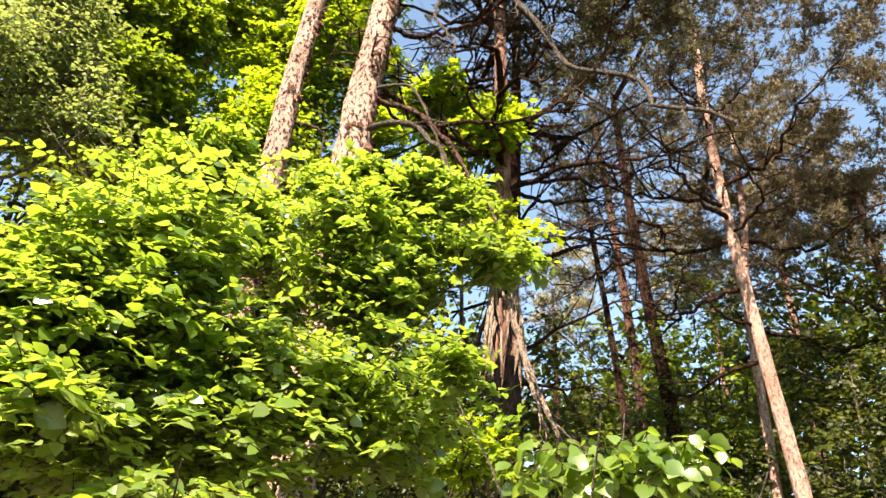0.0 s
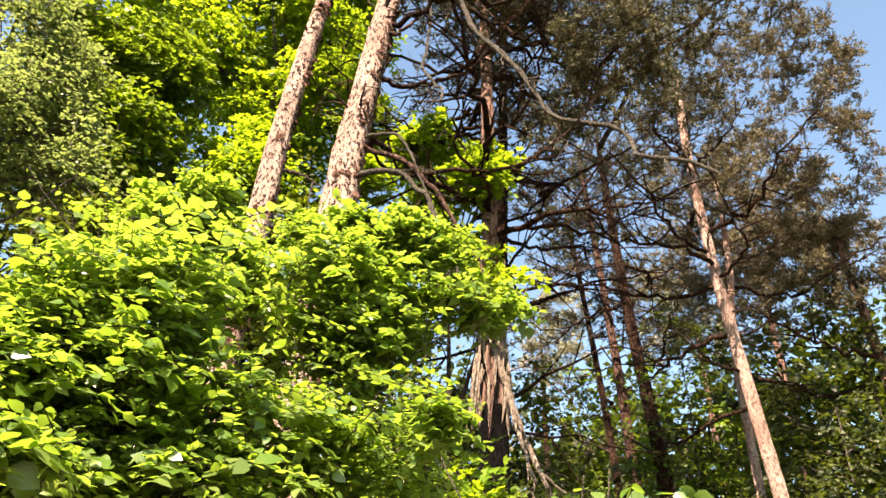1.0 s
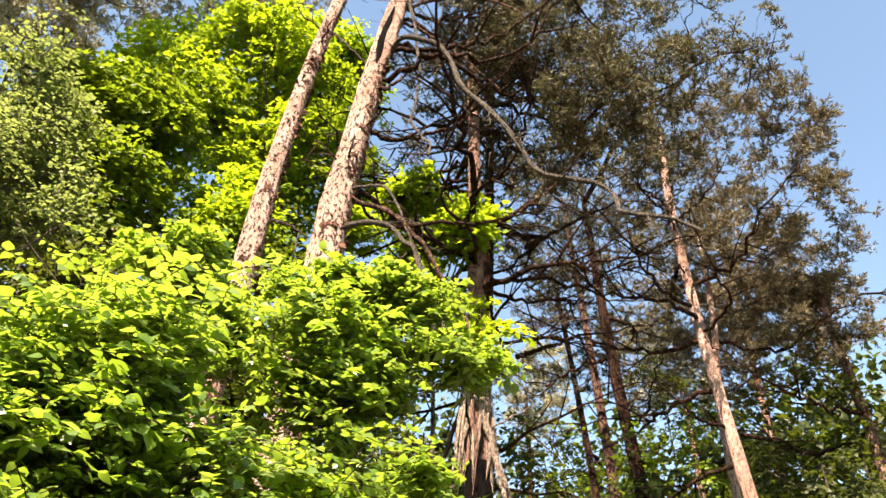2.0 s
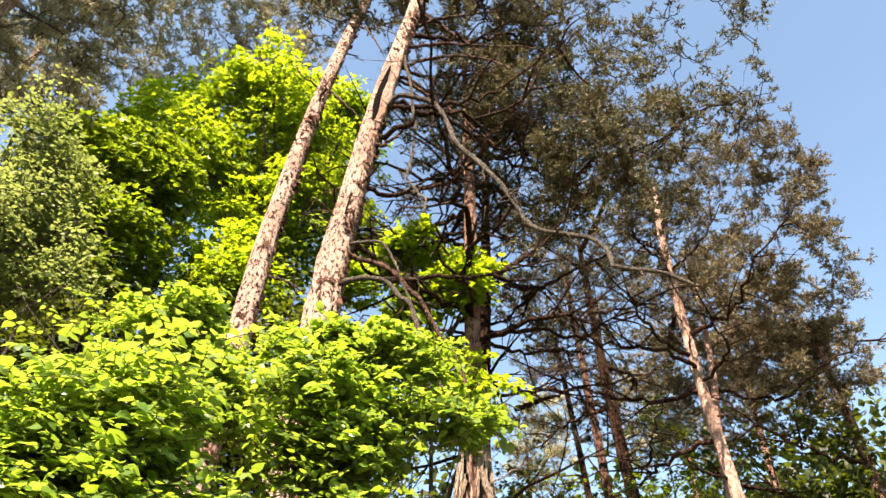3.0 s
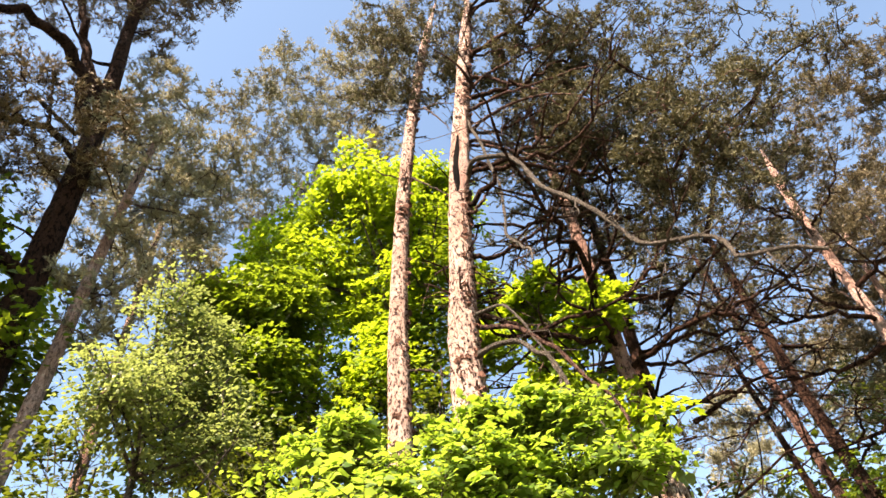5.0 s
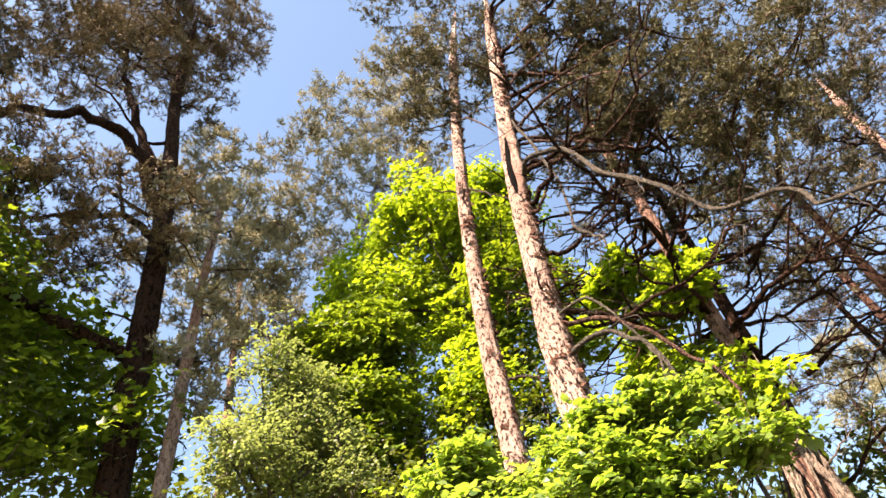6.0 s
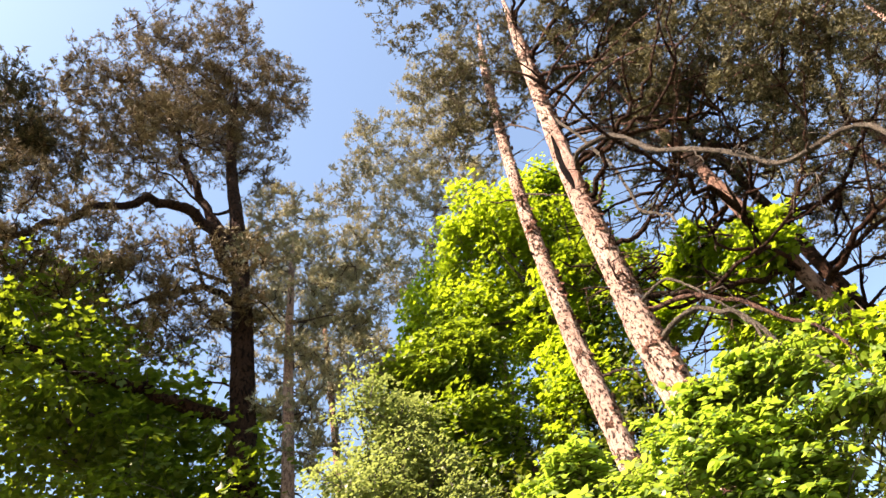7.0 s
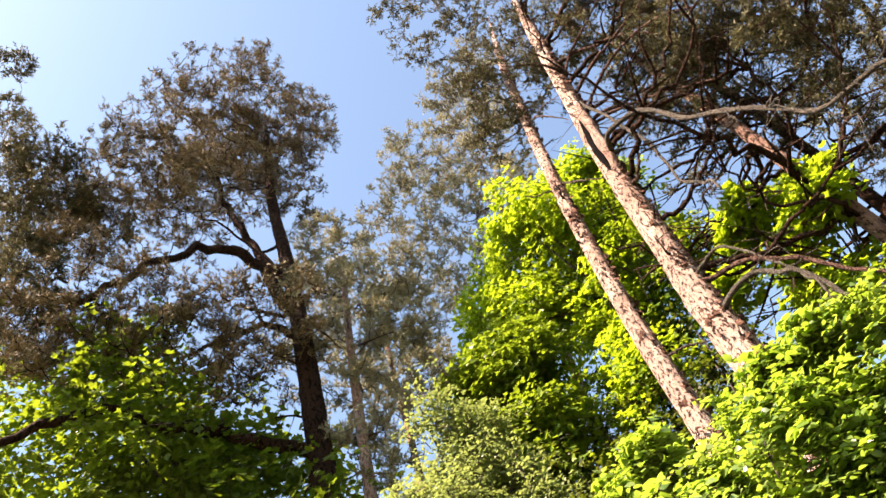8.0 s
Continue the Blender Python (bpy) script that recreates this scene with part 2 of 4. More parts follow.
OVAL_V = np.array([(0, 0, 0), (-.42, .30, .06), (.42, .30, .06), (-.37, .68, -.03), (.37, .68, -.03), (0, 1.18, -.22)])
OVAL_F = np.array([(0, 2, 1), (1, 2, 4), (1, 4, 3), (3, 4, 5)])
KITE_V = np.array([(0, 0, 0), (-.34, .45, .06), (.34, .45, .06), (0, 1.0, -.08)])
KITE_F = np.array([(0, 2, 1), (1, 2, 3)])
LOBED_V = np.array([(0, 0, 0), (-.46, .16, .05), (-.54, .58, .02), (-.21, .60, -.03), (0, 1.05, -.13), (.21, .60, -.03), (.54, .58, .02), (.46, .16, .05)])
LOBED_F = np.array([(0, 2, 1), (0, 3, 2), (0, 4, 3), (0, 5, 4), (0, 6, 5), (0, 7, 6)])


LIGHTWARD = np.array(tuple(sun_way))      # leaves turn their faces to the open side, where the light comes from


def unit(a):
    return a / (np.linalg.norm(a, axis=-1, keepdims=True) + 1e-12)


def leaves(pile, place, along, normal, size, shape_v, shape_f):
    """One leaf at each place, its length along one way and its face turned to a normal."""
    y = unit(along)
    x = unit(np.cross(y, normal))
    z = np.cross(x, y)
    s = size[:, None, None]
    v = place[:, None] + s * (shape_v[None, :, 0:1] * x[:, None] + shape_v[None, :, 1:2] * y[:, None] + shape_v[None, :, 2:3] * z[:, None])
    n, k = len(place), len(shape_v)
    pile.add(v.reshape(-1, 3), (shape_f[None] + (np.arange(n) * k)[:, None, None]).reshape(-1, shape_f.shape[1]))


def needles(pile, base, ways, reach, rng, per=20, length=0.06, width=0.012):
    """Short shoots set all round with needles that lean forward, like a bottle brush."""
    n = len(base)
    side = unit(np.cross(ways[:, None], rng.standard_normal((n, per, 3))))
    d = unit(ways[:, None] * (0.35 + 0.75 * rng.random((n, per, 1))) + side * 0.75)
    start = base[:, None] + ways[:, None] * reach[:, None] * (0.15 + 0.85 * rng.random((n, per, 1)))
    across = unit(np.cross(d, rng.standard_normal((n, per, 3)))) * width / 2
    ln_ = length * (0.7 + 0.6 * rng.random((n, per, 1)))
    v = np.stack([start - across, start + across, start + d * ln_], 2).reshape(-1, 3)
    pile.add(v, np.arange(n * per * 3).reshape(-1, 3))


# ---- trees ----
def fill_pad(wood, tuft, line, centre, radii, rng, density, size=1.0):
    """One pad of a pine's crown: crooked twigs that fork off the limb and off one another, each ending in a tuft of short shoots; the tufts gather in clumps with gaps between."""
    a, d, b = radii
    k = max(7, int(32 * density * math.pi * a * b / size**1.5))
    way = unit(rng.standard_normal((k * 2, 3)))
    way[:, 2] = np.where(rng.random(k * 2) < 0.6, np.abs(way[:, 2]), way[:, 2])
    goal = centre + way * np.array([(a + d) * 0.60, (a + d) * 0.60, b * 1.12]) * (0.2 + 0.9 * rng.random((k * 2, 1)) ** 0.55)
    clump = np.array([noise.noise(Vector(g) * 1.7) + 0.4 * noise.noise(Vector(g) * 0.8) for g in goal]) + 0.35 * rng.random(k * 2)
    goal = goal[np.argsort(-clump)[:k]]
    node = np.empty((len(line) + 4 * k, 3))
    n = len(line) - 7
    node[:n] = line[7:]
    goal = goal[np.argsort([np.min(np.linalg.norm(node[:n] - g, axis=1)) for g in goal])]
    for g in goal:
        s = node[np.argmin(np.linalg.norm(node[:n] - g, axis=1) + 0.25 * np.maximum(0, node[:n, 2] - g[2]))]
        l = np.linalg.norm(g - s) + 1e-6
        w = np.linspace(0, 1, 5)[:, None]
        path = s + (g - s) * w + np.array([0, 0, -0.10 * l]) * np.sin(w * 3.14) + rng.standard_normal((5, 3)) * 0.055 * l * np.sin(w * 2.4)
        tube(wood, path, np.linspace(0.008 + 0.013 * min(l, 1.0), 0.005, 5), 3)
        node[n:n + 4] = path[1:]
        n += 4
        q = 8
        ahead = unit(path[4] - path[2])
        base = g - ahead * rng.random((q, 1)) * 0.10 * size + rng.standard_normal((q, 3)) * 0.02 * size
        td = unit(ahead * 0.45 + rng.standard_normal((q, 3)) * np.array([0.8, 0.8, 0.55]) + np.array([0, 0, 0.42]))
        tuft.append((base, td, (0.09 + 0.10 * rng.random((q, 1))) * size))


def loose_shade_scales(tree, path, rad, n, z0, z1, rng, size=0.072):
    """Ragged scales of old red bark that stand off a peeling trunk, in patches where its rind remains, and massed on
    the right to put shade there.
    """
    z = rng.uniform(z0, z1, n * 3)
    a = rng.uniform(0, 2 * np.pi, n * 3)
    c = np.stack([np.interp(z, path[:, 2], path[:, i]) for i in (0, 1)] + [z], 1)
    w = np.stack([np.cos(a), np.sin(a), np.zeros_like(a)], 1)
    # The x term gathers dark scales on the right side, in place of shade.
    patch = np.array([noise.noise(Vector(q) * 2.2) + 0.7 * noise.noise(Vector(q) * 6) for q in c + w * 0.3]) + 0.55 * w[:, 0] + 0.3 * rng.random(n * 3)
    k = np.argsort(-patch)[:n]
    c, w, z = c[k], w[k], z[k]
    p = c + w * (np.interp(z, path[:, 2], rad)[:, None] * 0.99)
    along = unit(np.array([0, 0, -1.0]) + rng.standard_normal((n, 3)) * 0.55 + w * 0.28)
    pile = Pile()
    leaves(pile, p, along, w + rng.standard_normal((n, 3)) * 0.25, size * (0.35 + rng.random(n) ** 2), OVAL_V * np.array([1.25, 1, 1]), OVAL_F)
    tagged(part("loose_bark", pile, SCALES, tree, "ragged red-brown scales of loose bark, massed for shade on the right"), kind="stuff")


def bare_stub(p, w, l, r, rng):
    st, m = Pile(), 6
    u = np.linspace(0, 1, m)[:, None]
    path = p + w * u * l + rng.standard_normal((m, 3)) * 0.05 * l * u
    tube(st, path, np.linspace(r, r * 0.3, m), 5)
    for k in range(2 + int(l * 3)):
        s = path[2 + k % 4]
        e = s + (w + rng.standard_normal(3) * 0.8) * l * rng.uniform(0.2, 0.45)
        tube(st, spline([s, (s + e) / 2 + rng.standard_normal(3) * 0.05 * l, e], 5), np.linspace(r * 0.4, 0.003, 5), 3)
    return st


def bough(p, r, rng, turn=(0, 6.28)):
    """A long bare crooked bough that sags, then lifts at its end, with crooked forks."""
    pile = Pile()
    a, l = rng.uniform(*turn), rng.uniform(1.8, 4.0)
    out, side = np.array([math.cos(a), math.sin(a), 0]), np.array([-math.sin(a), math.cos(a), 0])
    rise = rng.uniform(-0.15, 0.45)
    knots = [p + out * l * s + side * rng.normal() * 0.10 * l + np.array([0, 0, l * (rise * s + lift)]) for s, lift in ((0.3, -0.05), (0.6, -0.03), (1.0, 0.12))]
    line = spline([p] + knots, 20)
    line[1:] += rng.standard_normal((19, 3)) * 0.012 * l
    fat = min(0.6 * r, 0.018 + 0.010 * l)
    tube(pile, line, np.linspace(fat, 0.010, 20), 6, 0.05, rng)
    for k in range(5):
        s = line[int(rng.integers(6, 18))]
        w = unit(out + side * rng.choice((-1, 1)) * rng.uniform(0.4, 1.2) + np.array([0, 0, rng.normal() * 0.5]))
        m = l * rng.uniform(0.2, 0.45)
        tube(pile, spline([s, s + w * m * 0.5 + rng.standard_normal(3) * 0.08 * m, s + w * m + np.array([0, 0, rng.normal() * 0.2 * m])], 9), np.linspace(fat * 0.5, 0.005, 9), 4, 0.05, rng)
    return pile


def pine(label, points, r0, r1, pads, mat=BARK_PALE, leaf=NEEDLES, seed=1, density=1.0, per=12, stubs=10, limbs=(), width=0.0180, size=1.25, wood_mat=TWIG,
         stub_from=4.0, stub_to=12.0, needle=0.062, low=0.3, stub_len=1.1, boughs=0, bough_mat=BARK_DARK_SHADED, turn=(0, 6.28), scales=0):
    """A Scots pine: plated trunk, dead stubs, limbs that rise to each pad of the crown, and the needles on them.
    limbs: further limbs of known course, each with its thickness."""
    rng = np.random.default_rng(seed)
    tree = thing("pine_tree", Vector(points[0]), label, "tree", "pines of the wood")
    pile = Pile()
    path = spline(points, 60)
    u = np.linspace(0, 1, 60)
    rad = r0 + (r1 - r0) * u**0.85
    rad[:3] *= (1.4, 1.2, 1.08)
    rad[-8:] *= np.linspace(1, 0.15, 8)
    tube(pile, path, rad, 18, 0.03, rng)
    stem = part("trunk", pile, mat, tree, smooth=True)
    if scales:
        loose_shade_scales(stem, path, rad, scales, 3.5, 16.5, np.random.default_rng(seed + 500))
    on = lambda z: (np.array([np.interp(z, path[:, 2], path[:, c]) for c in (0, 1)] + [z]), np.interp(z, path[:, 2], rad))
    tuft = []
    nodes = [(*on(z), 1.3) for z in np.linspace(path[0, 2] + 4, path[-1, 2], 40)]
    axis = lambda c: math.hypot(c[0] - on(c[2])[0][0], c[1] - on(c[2])[0][1])
    for c, radii in sorted(pads, key=lambda q: axis(q[0])):
        c = np.array(c)
        p, r, _ = min(nodes, key=lambda n: np.linalg.norm(c - n[0]) * n[2] + 0.9 * max(0, n[0][2] - c[2] + low * np.linalg.norm((c - n[0])[:2])))
        span = np.linalg.norm(c - p)
        lp = Pile()
        k1, k2 = rng.standard_normal((2, 3)) * 0.09 * span
        line = spline([p, p + (c - p) * 0.33 + k1 - np.array([0, 0, 0.06 * span]), p + (c - p) * 0.68 + k2, c], 16)
        line[1:] += rng.standard_normal((15, 3)) * 0.012 * span
        fat = min(r * 0.6, 0.014 + 0.013 * span)
        tube(lp, line, np.linspace(fat, 0.012, 16), 7, 0.05, rng)
        nodes += [(line[i], fat * (1 - i / 18), 1.0) for i in range(5, 16, 2)]
        fill_pad(lp, tuft, line, c, radii, rng, density, size)
        part("limb", lp, wood_mat, tree)
    for pts, r in limbs:
        lp = Pile()
        line = spline(pts, 22)
        line[2:] += rng.standard_normal((20, 3)) * r * 0.3
        tube(lp, line, np.linspace(r, r * 0.35, 22), 8, 0.07, rng)
        part("limb", lp, wood_mat, tree, smooth=True)
    for i in range(boughs):
        p, r = on(path[-1, 2] * (0.42 + 0.5 * rng.random()))
        part("bough", bough(p, r, rng, turn), bough_mat, tree, smooth=True)
    for i in range(stubs):
        p, r = on(stub_from + (stub_to - stub_from) * rng.random())
        a = rng.random() * 6.28
        w = np.array([math.cos(a), math.sin(a), rng.random() * 0.6 - 0.25])
        part("dead_stub", bare_stub(p, w, r + 0.25 + stub_len * rng.random() ** 2, 0.012 + 0.009 * stub_len, rng), wood_mat, stem)
    nd = Pile()
    base, ways, reach = (np.concatenate([t[i] for t in tuft]) for i in range(3))
    needles(nd, base, ways, reach, rng, per, needle * size, width * size)
    tagged(part("crown", nd, leaf, tree), kind="stuff")
    return tree


def hazel(label, base, lobes, shoots, size, seed, stems=9, apart_near=0.0, droop=0.22, wild=0.55, few=(7, 13), gaps=0.55):
    """A hazel: several stems from one stool, arching shoots, and broad leaves set alternately along them.
    Leaves of shoots nearer than apart_near (over the ground from the path) are parts of their own."""
    rng = np.random.default_rng(seed)
    bush = thing("hazel_bush", base, label, "bush")
    p, d = lobe_points(lobes, shoots, rng, 0.5, gaps)
    near = np.hypot(p[:, 0], p[:, 1]) < apart_near
    for i in range(stems):
        c = np.array(lobes[i % len(lobes)][0]) + rng.standard_normal(3) * 0.2
        b = np.array(base) + np.append(rng.standard_normal(2) * 0.12, 0)
        st = Pile()
        tube(st, spline([b, b * 0.45 + c * 0.55 - np.array([0, 0, 0.1]) + np.array([0, 0, 0.25 * c[2]]), c], 14), np.linspace(0.009, 0.003, 14), 6, 0.05, rng)
        part("stem", st, BARK_GREY, bush, smooth=True)
    twig, crown = Pile(), Pile()
    one = Pile()
    one.add(OVATE_V, OVATE_F)
    leaf_mesh = one.mesh("leaf", HAZEL_SINGLE, smooth=True)
    singles = 0
    for q, o, close in zip(p, d, near):
        n = int(rng.integers(*few))
        l = 0.55 * size * n
        w = unit(np.array([o[0], o[1], 0.15 * o[2]]) + rng.standard_normal(3) * np.array([0.7, 0.7, 0.14]))
        u = np.linspace(0, 1, n)
        line = q + w * (u * l)[:, None] + np.array([0, 0, -0.22 * l]) * (u**2)[:, None] - w * l * 0.5
        tube(twig, line[::4] if n > 6 else line, 0.0025, 3)
        side = unit(np.cross(w, np.array([0, 0, 1.0])))
        along = unit(w * 0.55 + side * np.where(np.arange(n) % 2, 1, -1)[:, None] + rng.standard_normal((n, 3)) * 0.32 + np.array([0, 0, -droop]))
        nor = unit(np.array([0, 0, 1.0]) + LIGHTWARD * 0.35 + rng.standard_normal((n, 3)) * wild + o * 0.15)
        s = size * (0.55 + 0.65 * rng.random(n)) * (0.75 + 0.5 * np.sin(u * 2.6)) * (1.55 if rng.random() < 0.12 else 1.0)
        if close and singles + n <= 300:
            for k in range(n):
                x = unit(np.cross(along[k], nor[k]))
                z = np.cross(x, along[k])
                ob = new("leaf", leaf_mesh)
                ob.parent = bush
                ob.matrix_local = Matrix.Translation(Vector(line[k]) - bush.location) @ Matrix(np.array([x, along[k], z]).T.tolist()).to_4x4() @ Matrix.Scale(float(s[k]), 4)
            singles += n
        else:
            leaves(crown, line, along, nor, s, OVAL_V, OVAL_F)
    tagged(part("twig", twig, TWIG, bush), kind="stuff")
    if crown.n:
        tagged(part("foliage", crown, HAZEL, bush, smooth=True), kind="stuff")
    return bush


def lobe_points(lobes, n, rng, shell=0.55, gaps=1.0):
    """Points in the outer part of a set of ellipsoids (centre, radii), thinned by coarse noise so that the outline has bays and gaps."""
    vol = np.array([l[1][0] * l[1][1] * l[1][2] for l in lobes]) ** 0.7
    pick = rng.choice(len(lobes), n * 2, p=vol / vol.sum())
    d = unit(rng.standard_normal((n * 2, 3)))
    rr = shell + (1 - shell) * rng.random((n * 2, 1)) ** 0.6
    c = np.array([tuple(l[0]) for l in lobes])[pick]
    r = np.array([tuple(l[1]) for l in lobes])[pick]
    p = c + d * r * rr * (1 + 0.22 * rng.standard_normal((n * 2, 1)))
    keep = gaps * np.array([noise.noise(Vector(q) * 1.3) + 0.6 * noise.noise(Vector(q) * 0.6) for q in p]) + 0.3 * rng.random(n * 2)
    order = np.argsort(-keep)[:n]
    return p[order], d[order]


def sprays(lobes, n, rng, loose=0.08):
    """Places for n sprays of leaves: each lobe of a crown is heaped up of rounded puffs, and the sprays lie on their outer and upper sides."""
    r = np.array([tuple(l[1]) for l in lobes])
    c = np.array([tuple(l[0]) for l in lobes])
    area = r.mean(1) ** 1.6
    m = max(len(lobes) * 4, n // 13)
    pick = rng.choice(len(lobes), m * 2, p=area / area.sum())
    d = unit(rng.standard_normal((m * 2, 3)) + np.array([0, 0, 0.15]))
    p = c[pick] + d * r[pick] * (0.35 + 0.75 * rng.random((m * 2, 1)) ** 0.6)
    keep = 0.7 * np.array([noise.noise(Vector(q) * 1.1) for q in p]) + 0.6 * rng.random(m * 2)
    order = np.argsort(-keep)[:m]
    p, d, pick = p[order], d[order], pick[order]
    puff = np.clip(0.40 * r.mean(1), 0.10, 0.52)[pick] * (0.6 + 0.8 * rng.random(m))
    k = rng.choice(m, n, p=puff**2 / (puff**2).sum())
    way = unit(rng.standard_normal((n, 3)) + 0.7 * d[k] + np.array([0, 0, 0.5]))
    place = p[k] + way * puff[k][:, None] * (0.5 + 0.5 * rng.random((n, 1)) ** 0.5) + rng.standard_normal((n, 3)) * loose
    return place, unit(way + 0.6 * d[k])


def broadleaf(label, base, height, r0, lobes, clusters, per, size, mat, seed, shape=(KITE_V, KITE_F), spread=0.2, bark=BARK_GREY, name="broadleaf_tree",
              group="", category="tree", limbs=14, lean=(0, 0), kind="", loose=0.08):
    """A leafy tree or shrub: trunk, limbs that reach into each lobe of the crown, and flat sprays of leaves heaped in puffs."""
    rng = np.random.default_rng(seed)
    tree = thing(name, base, label, category, group, kind)
    trunk = Pile()
    top = Vector(base) + Vector((lean[0], lean[1], height))
    mid = (Vector(base) + top) / 2 + Vector((rng.normal() * 0.02 * height, rng.normal() * 0.02 * height, 0))
    path = spline([base, mid, top], 16)
    tube(trunk, path, np.linspace(r0, r0 * 0.3, 16), 9, 0.04, rng)
    part("trunk", trunk, bark, tree, smooth=True)
    p, d = sprays(lobes, clusters, rng, loose)
    wood = Pile()
    for i in range(limbs):
        c = p[rng.integers(len(p))]
        s = path[int(np.clip(np.searchsorted(path[:, 2], c[2] - 0.5 * math.hypot(*(c - path[8])[:2]) - 0.3), 4, 14))]
        m = (s + c) / 2 + np.array([0, 0, -0.12 * np.linalg.norm(c - s)]) + rng.standard_normal(3) * 0.1
        tube(wood, spline([s, m, c], 9), np.linspace(r0 * 0.35, 0.008, 9), 5)
    for i in range(0, len(p), 3):
        tube(wood, np.array([p[i] - d[i] * spread * 1.6 - np.array([0, 0, 0.06]), p[i]]), [0.008, 0.003], 3)
    tagged(part("branchwork", wood, bark, tree), kind="stuff")
    n = len(p) * per
    face = np.repeat(unit(np.array([0, 0, 0.85]) + 0.45 * d + LIGHTWARD * 0.45 + rng.standard_normal(p.shape) * 0.28), per, 0)
    out = np.repeat(d, per, 0)
    ray = unit(np.cross(face, rng.standard_normal((n, 3))))
    q = np.repeat(p, per, 0) + ray * spread * rng.random((n, 1)) ** 0.6 - face * rng.random((n, 1)) * spread * 0.35
    along = unit(ray * 0.8 + out * 0.35 + rng.standard_normal((n, 3)) * 0.25 + np.array([0, 0, -0.22]))
    crown = Pile()
    leaves(crown, q, along, unit(face + rng.standard_normal((n, 3)) * 0.32), size * (0.6 + 0.7 * rng.random(n)), *shape)
    tagged(part("crown", crown, mat, tree), kind="stuff")
    return tree


# ---- ground ----
def build_ground():
    rng = np.random.default_rng(5)
    n = 121
    g = np.sinh(np.linspace(-5.2, 5.2, n)) / math.sinh(5.2) * 900
    x, y = np.meshgrid(g, g)
    z = np.array([noise.noise(Vector((a * 0.25, b * 0.25, 0))) for a, b in zip(x.ravel(), y.ravel())]) * 0.12
    v = np.stack([x.ravel(), y.ravel(), z], 1)
    i = (np.arange(n - 1)[:, None] * n + np.arange(n - 1)[None]).ravel()
    p = Pile()
    p.add(v, np.stack([i, i + 1, i + n + 1, i + n], 1))
    ob = new("ground", p.mesh("ground", FLOOR, smooth=True))
    tagged(ob, "brown forest floor of needles, soil and moss", "ground", kind="structure")


build_ground()


# ---- plan of the crowns and limbs: centres and radii, courses ----
DARK_PADS = [
    ((-8.51, 3.95, 22.08), (2.21, 1.74, 1.27)),
    ((-7.85, 5.28, 21.41), (1.61, 1.44, 1.27)),
    ((-8.67, 2.76, 18.49), (1.85, 1.35, 0.88)),
    ((-8.64, 2.03, 16.08), (1.46, 1.12, 0.75)),
    ((-7.48, 6.27, 22.98), (0.88, 1.12, 1.35)),
    ((-8.13, 4.85, 26.74), (1.2, 0.97, 0.73)),
    ((-7.89, 5.39, 29.52), (0.34, 0.52, 0.71)),
    ((-8.54, 1.37, 14.14), (0.77, 0.64, 0.54)),
    ((-8.54, 3.19, 16.9), (1.74, 1.2, 0.67)),
    ((-8.56, 4.38, 19.54), (1.68, 1.23, 0.77)),
    ((-8.67, 1.99, 12.66), (1.44, 1.06, 0.67)),
    ((-8.58, 3.02, 12.75), (1.21, 0.88, 0.54)),
    ((-7.68, 4.51, 12.08), (1.68, 1.14, 0.59)),
    ((-8.11, 3.6, 11.35), (1.28, 0.92, 0.56)),
    ((-7.65, 5.88, 18.01), (0.71, 0.69, 0.64)),
    ((-8.79, 0.94, 11.91), (0.86, 0.64, 0.43)),
    ((-8.86, 2.08, 12.08), (1.21, 0.85, 0.49)),
    ((-8.82, 1.0, 10.86), (0.62, 0.52, 0.41)),
    ((-8.41, 3.8, 21.83), (2.32, 1.83, 0.95)),
    ((-7.75, 5.13, 21.16), (1.69, 1.51, 0.95)),
    ((-8.46, 4.23, 19.29), (1.76, 1.29, 0.58)),
    ((-8.57, 2.61, 18.24), (1.94, 1.42, 0.66)),
    ((-7.58, 4.36, 11.83), (1.76, 1.20, 0.44)),
]
LEFT_PADS = [
    ((-9.51, -1.6, 22.15), (0.45, 0.45, 0.48)),
    ((-9.65, -1.03, 19.77), (0.36, 0.41, 0.49)),
    ((-9.71, -0.61, 17.92), (0.65, 0.59, 0.52)),
    ((-9.76, 0.37, 18.07), (1.35, 0.95, 0.54)),
    ((-9.77, 0.4, 16.11), (1.23, 0.86, 0.49)),
    ((-9.79, 0.43, 14.48), (0.68, 0.68, 0.68)),
    ((-9.71, 1.2, 17.66), (0.82, 0.61, 0.41)),
    ((-9.79, 0.74, 13.08), (0.84, 0.68, 0.52)),
    ((-9.78, 0.9, 11.94), (0.59, 0.59, 0.59)),
    ((-9.84, 0.14, 17.4), (1.1, 0.8, 0.5)),
    ((-9.69, 1.44, 16.0), (0.95, 0.7, 0.5)),
    ((-9.78, 0.87, 13.8), (0.95, 0.7, 0.5)),
    ((-9.75, 0.5, 15.2), (0.9, 0.7, 0.45)),
]
